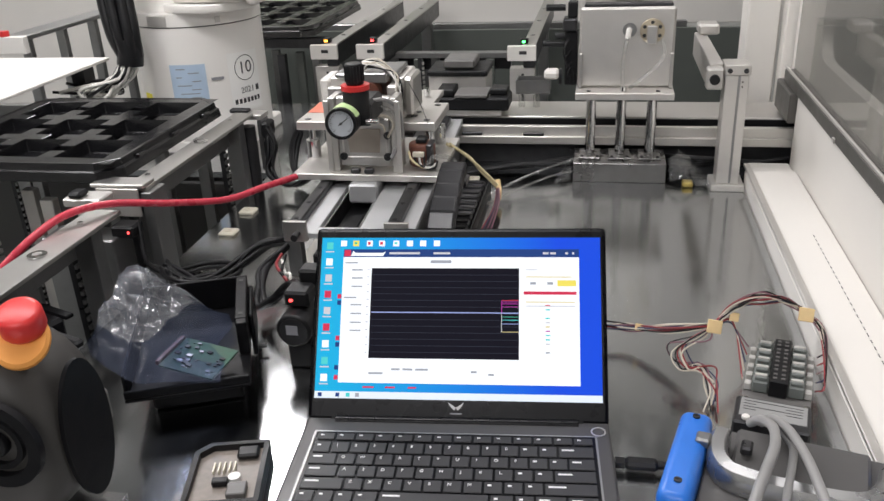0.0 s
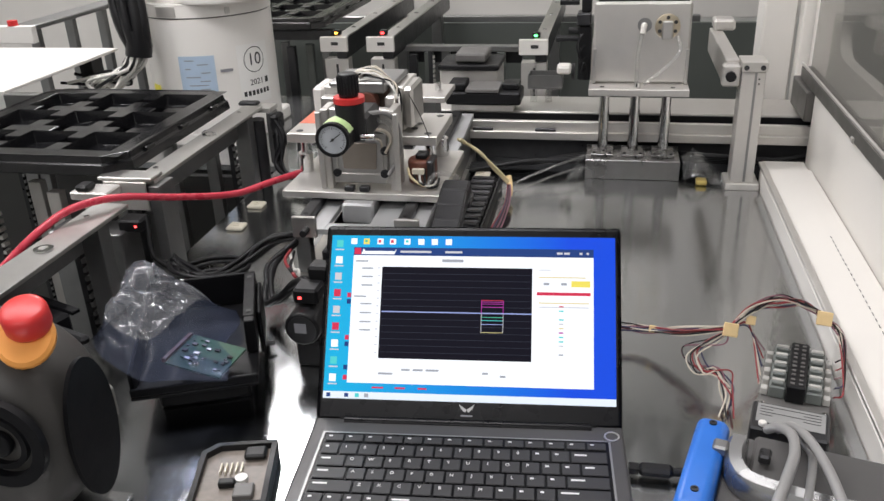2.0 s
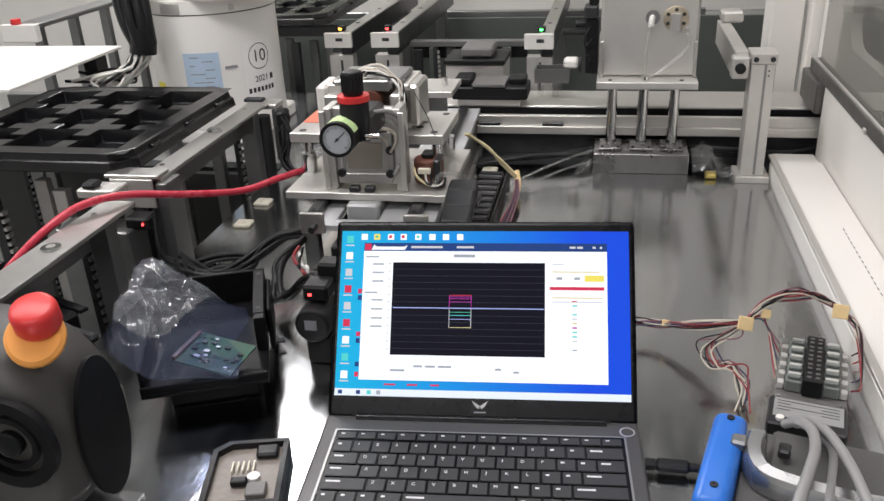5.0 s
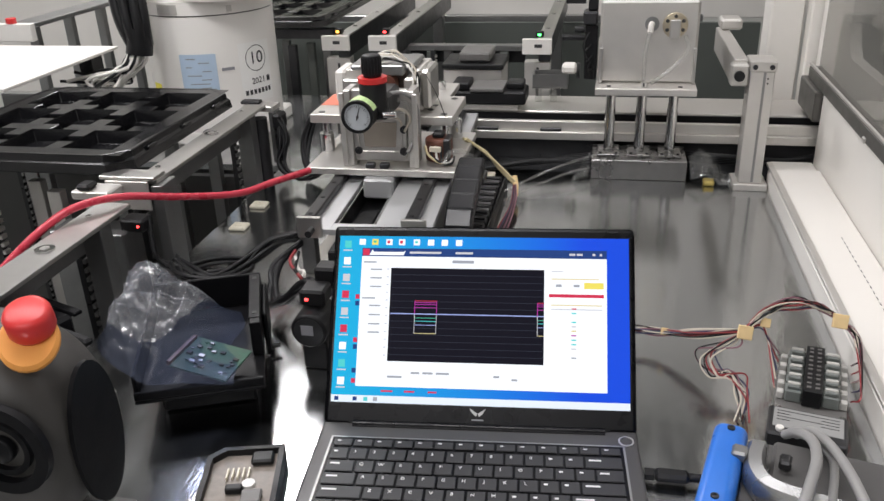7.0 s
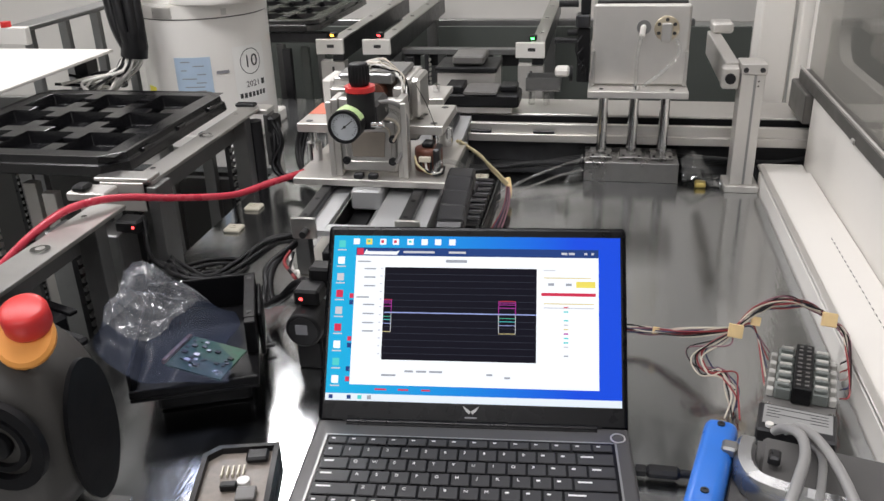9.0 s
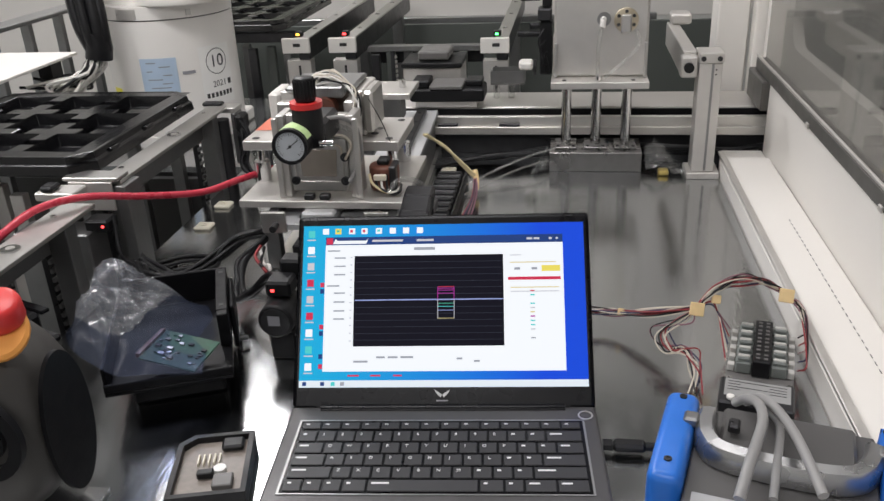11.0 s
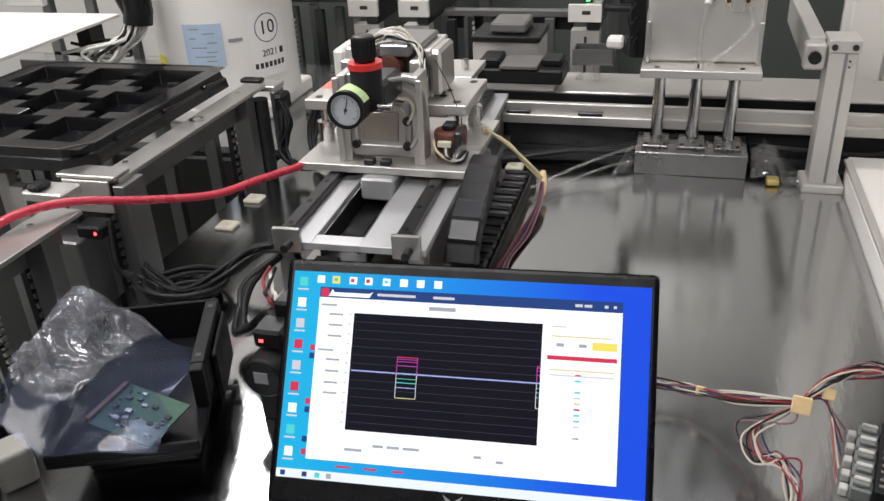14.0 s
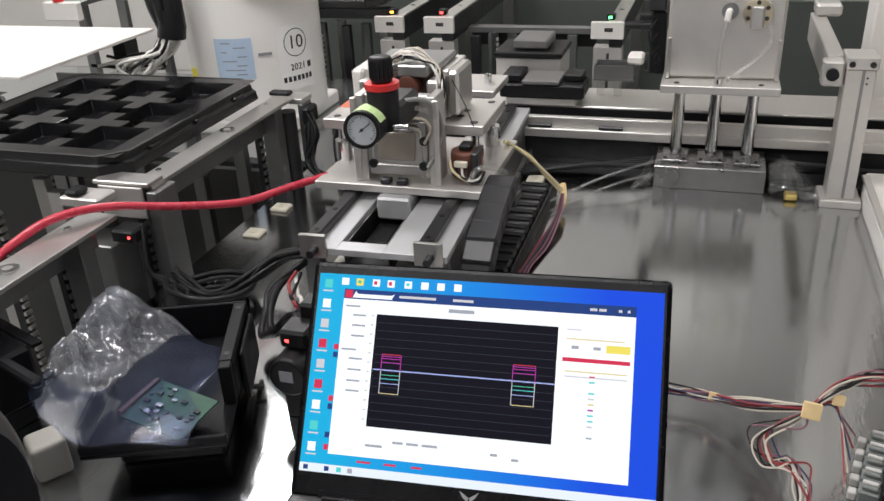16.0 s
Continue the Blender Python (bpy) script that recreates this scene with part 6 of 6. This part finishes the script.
# ---- wiring block and supply at the ledge ----
def build_wiring():
    rnd = random.Random(11)
    w = thing("wire_harness", 0.26, 0.99, 0.02, "bundle of thin coloured wires with tape flags", "wires")
    mats = (WIRE_RED, BEIGE_WIRE, WIRE_BLUE, CABLE, MAUVE, BEIGE_WIRE, CABLE, WIRE_RED)
    for k in range(14):
        d = [rnd.uniform(-0.005, 0.005) for _ in range(12)]
        part("wire", tube([(0.17, 1.035 + d[0], 0.02 + d[1]), (0.21, 1.03 + d[2], 0.022 + d[3]), (0.25, 1.01 + d[4], 0.032 + d[5]), (0.301, 0.98 + d[6] * 0.6, 0.059 + d[7] * 0.6)], 0.0009, seg=6), mats[k % 8], w, smooth=True)

    def terminal(side, k):
        x, y = side * 0.036, -0.030 + 0.0178 * k
        return (0.369 + x * 0.974 + y * 0.225, 0.947 - x * 0.225 + y * 0.974, 0.024)
    for k in range(13):
        d = [rnd.uniform(-0.006, 0.006) for _ in range(14)]
        e = terminal(1, k % 5)
        part("wire", tube([(0.301, 0.98 + d[0] * 0.6, 0.059 + d[1] * 0.6), (0.322, 0.99 + d[2], 0.076 + d[3]), (0.352, 1.0 + d[4], 0.085 + d[5]), (0.380, 1.006 + d[6], 0.078 + d[7] * 0.6), (0.402, 1.009 + d[8] * 0.6, 0.063 + d[9] * 0.5), (0.418 + d[10] * 0.7, 0.995 + d[11], 0.05), (e[0] + 0.008, e[1], 0.034), e], 0.0009, seg=6), mats[(k * 3) % 8], w, smooth=True)
    for k in range(6):
        d = [rnd.uniform(-0.006, 0.006) for _ in range(14)]
        e = terminal(-1, k % 5)
        part("wire", tube([(0.301, 0.98, 0.059), (0.318, 0.985 + d[0], 0.064 + d[1]), (0.326, 0.985 + d[2], 0.05), e], 0.0009, seg=6), mats[(k * 5) % 8], w, smooth=True)
    for k in range(9):
        d = [rnd.uniform(-0.010, 0.010) for _ in range(14)]
        part("wire_tail", tube([(0.299, 0.978, 0.056), (0.285 + d[0], 0.975 + d[1], 0.045), (0.262 + d[2], 0.965 + d[3], 0.035), (0.268 + d[2], 0.940 + d[3], 0.028), (0.29 + d[4], 0.942 + d[5], 0.026), (0.298 + d[6], 0.925 + d[7], 0.016), (0.290 + d[8], 0.905 + d[9] * 2, 0.006)], 0.0009, seg=6), mats[(k * 3 + 1) % 8], w, smooth=True)
    for x, y, z, s in ((0.301, 0.975, 0.059, 0.0088), (0.322, 0.983, 0.068, 0.0058), (0.402, 1.004, 0.064, 0.0092), (0.222, 1.024, 0.026, 0.005)):
        own = bx(-s * 0.9, s * 0.9, -s * 0.22, s * 0.22, -s * 0.85, s * 0.85, 0.0008)
        bmesh.ops.transform(own, matrix=Matrix.Translation((x, y, z)) @ pose(0, 0, 0, -25, 10, 5), verts=own.verts)
        part("tape_flag", own, TAPE, w, "cream tape flag")
    # terminal block on a grey carrier
    t = thing("terminal_block", 0, 0, 0, "black and grey terminal block on a grey carrier", "terminal block", rot=(0, 0, 0))
    TERM = mat("grey_green_terminal_plastic", (0.17, 0.185, 0.175), 0.4, vary=0.1)
    t.matrix_world = pose(0.369, 0.947, 0.0, 0, 0, -13)
    part("carrier", bx(-0.034, 0.034, -0.062, 0.054, 0.0, 0.014, 0.001), GREY, t)
    part("centre", bx(-0.009, 0.009, -0.040, 0.053, 0.0145, 0.034, 0.001), BLACK, t)
    for k in range(5):
        y = -0.036 + 0.0178 * k
        for s_ in (-1, 1):
            x0, x1 = sorted((s_ * 0.0095, s_ * 0.026))
            c = part("terminal", bx(x0, x1, y, y + 0.015, 0.0145, 0.028, 0.0015), TERM, t)
            for q in range(2):
                part("lever", bx(x0 + 0.002, x1 - 0.002, y + 0.002 + 0.006 * q, y + 0.006 + 0.006 * q, 0.0282, 0.0325, 0.001), (TERM, TERM_WHITE)[q], c)
            x0, x1 = sorted((s_ * 0.0265, s_ * 0.0335))
            part("plug", bx(x0, x1, y + 0.002, y + 0.010, 0.0145, 0.023, 0.001), TERM_WHITE, t)
        for q in range(2):
            part("stud", bx(-0.006, -0.002, y + 0.001 + 0.008 * q, y + 0.004 + 0.008 * q, 0.0342, 0.0352), GREY, t)
            part("stud", bx(0.002, 0.006, y + 0.001 + 0.008 * q, y + 0.004 + 0.008 * q, 0.0342, 0.0352), GREY, t)
    for x in (-0.030, 0.030):
        bolt(x, -0.050, 0.0142, 0.003, "z", t, 0.002, CHROME)
    lb = part("label_housing", bx(-0.038, 0.034, -0.112, -0.064, 0.0, 0.026, 0.002), IRON, t)
    part("label_face", bx(-0.033, 0.030, -0.100, -0.068, 0.0262, 0.0266), mat("grey_label", (0.27, 0.27, 0.265), 0.5), lb)
    for k in range(4):
        part("print", bx(-0.030, -0.018 if k % 2 else 0.026, -0.0735 - 0.005 * k, -0.0725 - 0.005 * k, 0.0267, 0.0269), INK, lb)
        if k % 2:
            part("print", bx(0.010, 0.026, -0.0735 - 0.005 * k, -0.0725 - 0.005 * k, 0.0267, 0.0269), INK, lb)
    part("button", cy(-0.026, -0.1055, 0.0262, 0.004, 0.004, seg=16, bevel=0.001), WHITE, lb)
    # measuring amplifier with blue end caps and silver handle bar
    a = thing("measuring_amplifier", 0, 0, 0, "grey metal instrument with blue corner guards and silver handle", "instrument", rot=(0, 0, 0))
    a.matrix_world = pose(0.359, 0.7285, 0.0, 0, 0, -14)
    CASE_GREY = mat("dark_grey_case_paint", (0.085, 0.082, 0.08), 0.45, vary=0.1, scale=30)
    part("case", bx(-0.091, 0.056, -0.14, 0.050, 0.0, 0.050, 0.002), CASE_GREY, a)
    part("front_label", bx(-0.084, 0.045, -0.128, -0.073, 0.0502, 0.0506), mat("dull_front_label", (0.38, 0.38, 0.39), 0.5, vary=0.05), a)
    own = prism([(0, 0), (0.055, 0.003), (0.06, 0.009), (0.012, 0.008)], 0.0003, Matrix.Translation((-0.07, -0.088, 0.0508)))
    part("logo_shape", own, INK, a)
    part("blue_mark", bx(-0.078, -0.03, -0.116, -0.104, 0.0508, 0.0511), BLUE, a)
    for x0, x1, y1 in ((-0.1205, -0.0915, 0.046), (0.0565, 0.067, 0.046)):
        own = bx(x0, x1, -0.082, y1, 0.0, 0.068, 0.009, seg=4)
        g = part("corner_guard", own, BLUE, a, smooth=True)
        for y in (-0.0605, 0.034):
            bolt((x0 + x1) / 2, y, 0.0681, 0.0034, "z", g, 0.0012, IRON)
        lx = (x0 + 0.019, x1 + 0.003) if x0 < 0 else (x0 - 0.003, x0 + 0.006)
        part("guard_latch", bx(*lx, -0.004, 0.010, 0.062, 0.072, 0.002), ALU_DARK, g)
    hp = [(-0.080, 0.022), (-0.081, 0.002), (-0.077, -0.016), (-0.065, -0.029), (-0.03, -0.034), (0.01, -0.034), (0.034, -0.028), (0.046, -0.012), (0.051, 0.012)]
    line = [Vector((q.x, q.y, 0)) for q in spline([(x, y, 0) for x, y in hp], 5)]
    own = bmesh.new()
    rows = []
    for i, q in enumerate(line):
        d = (line[min(i + 1, len(line) - 1)] - line[max(i - 1, 0)]).normalized()
        nrm = Vector((-d.y, d.x, 0))
        rows.append([own.verts.new((q + nrm * u) + Vector((0, 0, z))) for u, z in ((-0.0105, 0.0515), (-0.010, 0.064), (-0.007, 0.070), (0.003, 0.0715), (0.0065, 0.068), (0.007, 0.0515))])
    for r0, r1 in zip(rows, rows[1:]):
        for i in range(6):
            own.faces.new((r0[i], r0[(i + 1) % 6], r1[(i + 1) % 6], r1[i]))
    own.faces.new(rows[0])
    own.faces.new(rows[-1][::-1])
    part("handle", own, SILVER, a, "silver carrying handle", smooth=True)
    part("handle_plate", bx(-0.070, 0.040, -0.022, 0.048, 0.0502, 0.057, 0.003), CASE_GREY, a)
    part("catch", bx(-0.064, -0.054, 0.0, 0.014, 0.0605, 0.070, 0.002), IRON, a)
    for pts, rad in (([(0.321, 0.831, 0.035), (0.323, 0.801, 0.060), (0.327, 0.770, 0.075), (0.321, 0.729, 0.086), (0.308, 0.690, 0.092), (0.297, 0.661, 0.092), (0.287, 0.637, 0.080)], 0.0046), ([(0.331, 0.832, 0.035), (0.335, 0.804, 0.060), (0.340, 0.766, 0.075), (0.343, 0.715, 0.086), (0.344, 0.669, 0.090), (0.347, 0.640, 0.085)], 0.0042), ([(0.333, 0.839, 0.030), (0.337, 0.812, 0.050), (0.342, 0.776, 0.060), (0.341, 0.747, 0.066), (0.326, 0.690, 0.070), (0.319, 0.663, 0.060)], 0.0036)):
        solid("grey_cable", tube(pts, rad), TUBE_GREY, "light grey cable arching over the instrument", "cable", smooth=True)
    u = thing("usb_plug", 0.21, 0.788, 0.006, "black usb plug and cable beside the laptop", "plug")
    part("body", bx(0.203, 0.234, 0.781, 0.795, 0.004, 0.014, 0.003), BLACK, u)
    part("strain_relief", cy(0.234, 0.788, 0.009, 0.0042, 0.012, "x", seg=14), BLACK, u)
    part("cable", tube([(0.245, 0.788, 0.009), (0.250, 0.786, 0.008), (0.254, 0.778, 0.006)], 0.003), CABLE, u, smooth=True)
    part("shell", bx(0.194, 0.2028, 0.783, 0.793, 0.006, 0.012), BLACK, u)


build_wiring()


# ---- left background ----
def build_left_back():
    p = thing("white_board", -1.05, 1.72, 0.0, "white flat board on stands behind the tray lift", "board")
    part("board", bx(-1.6, -0.868, 1.40, 1.77, 0.194, 0.200, 0.001), WHITE, p)
    for x in (-1.5, -0.905):
        part("leg", bx(x - 0.015, x + 0.015, 1.70, 1.74, 0.0, 0.1935, 0.001), BLACK, p)
    c = thing("side_conveyor", -1.35, 2.4, 0.0, "grey aluminium conveyor with posts before the white wall", "conveyor")
    part("bar", bx(-1.29, -1.225, 2.001, 2.88, 0.195, 0.207, 0.002), ALU_DARK, c)
    part("end_plate", bx(-1.315, -1.22, 1.98, 2.0, 0.166, 0.208, 0.002), WHITE, c)
    part("stop_lamp", cy(-1.275, 1.99, 0.2085, 0.012, 0.012), RED, c)
    for k in range(5):
        part("post", bx(-1.275, -1.25, 2.04 + 0.15 * k, 2.06 + 0.15 * k, -0.2, 0.1945, 0.002), ALU_DARK, c)


build_left_back()


# ---- what moves ----
def motions():
    home = FIXTURE.location.copy()
    travel = TRAVEL
    walk(FIXTURE, [(t, Matrix.Translation(home + Vector((-0.045 * d, d, 0)))) for t, d in travel])
    at = NEEDLE.location.copy()
    walk(NEEDLE, [(t, Matrix.Translation(at) @ Matrix.Rotation(radians(a), 4, "Y")) for t, a in NEEDLE_TURN])
    for ob, rows in zip(PULSES, PULSE_ROWS):
        walk(ob, [(t, PULSE_AT(u)) for t, u in rows])


TRAVEL = [(0.0, 0.0), (0.5, 0.0), (0.7, -0.004), (1.0, -0.026), (1.5, -0.062), (2.0, -0.099), (2.5, -0.137), (2.7, -0.148), (2.9, -0.151), (4.2, -0.151), (4.6, -0.145), (5.4, -0.075), (6.0, -0.012), (6.3, 0.0), (8.3, 0.0), (8.5, -0.007), (9.0, -0.04), (10.0, -0.115), (10.6, -0.15), (10.9, -0.151), (11.2, -0.150), (11.5, -0.126), (12.0, -0.056), (12.3, -0.016), (12.5, -0.001), (12.7, 0.0), (15.5, 0.0), (15.7, -0.010), (16.0, -0.033)]
NEEDLE_TURN = [(0.0, 52), (4.6, 52), (5.6, 30), (6.2, 14), (7.0, 16), (7.35, 48), (8.0, 52), (12.9, 52), (13.2, 40), (13.45, 14), (14.2, 16), (14.5, 45), (14.8, 52), (16.0, 52)]
PULSE_ROWS = [[(0.0, 0.655), (1.5, 0.570), (3.5, 0.462), (7.0, 0.275), (10.2, 0.105), (16.0, 0.105)],
              [(0.0, 0.738), (6.1, 0.738), (7.0, 0.694), (8.5, 0.612), (11.0, 0.485), (14.5, 0.294), (16.0, 0.215)],
              [(0.0, 0.745), (13.1, 0.745), (14.5, 0.672), (16.0, 0.597)]]
motions()
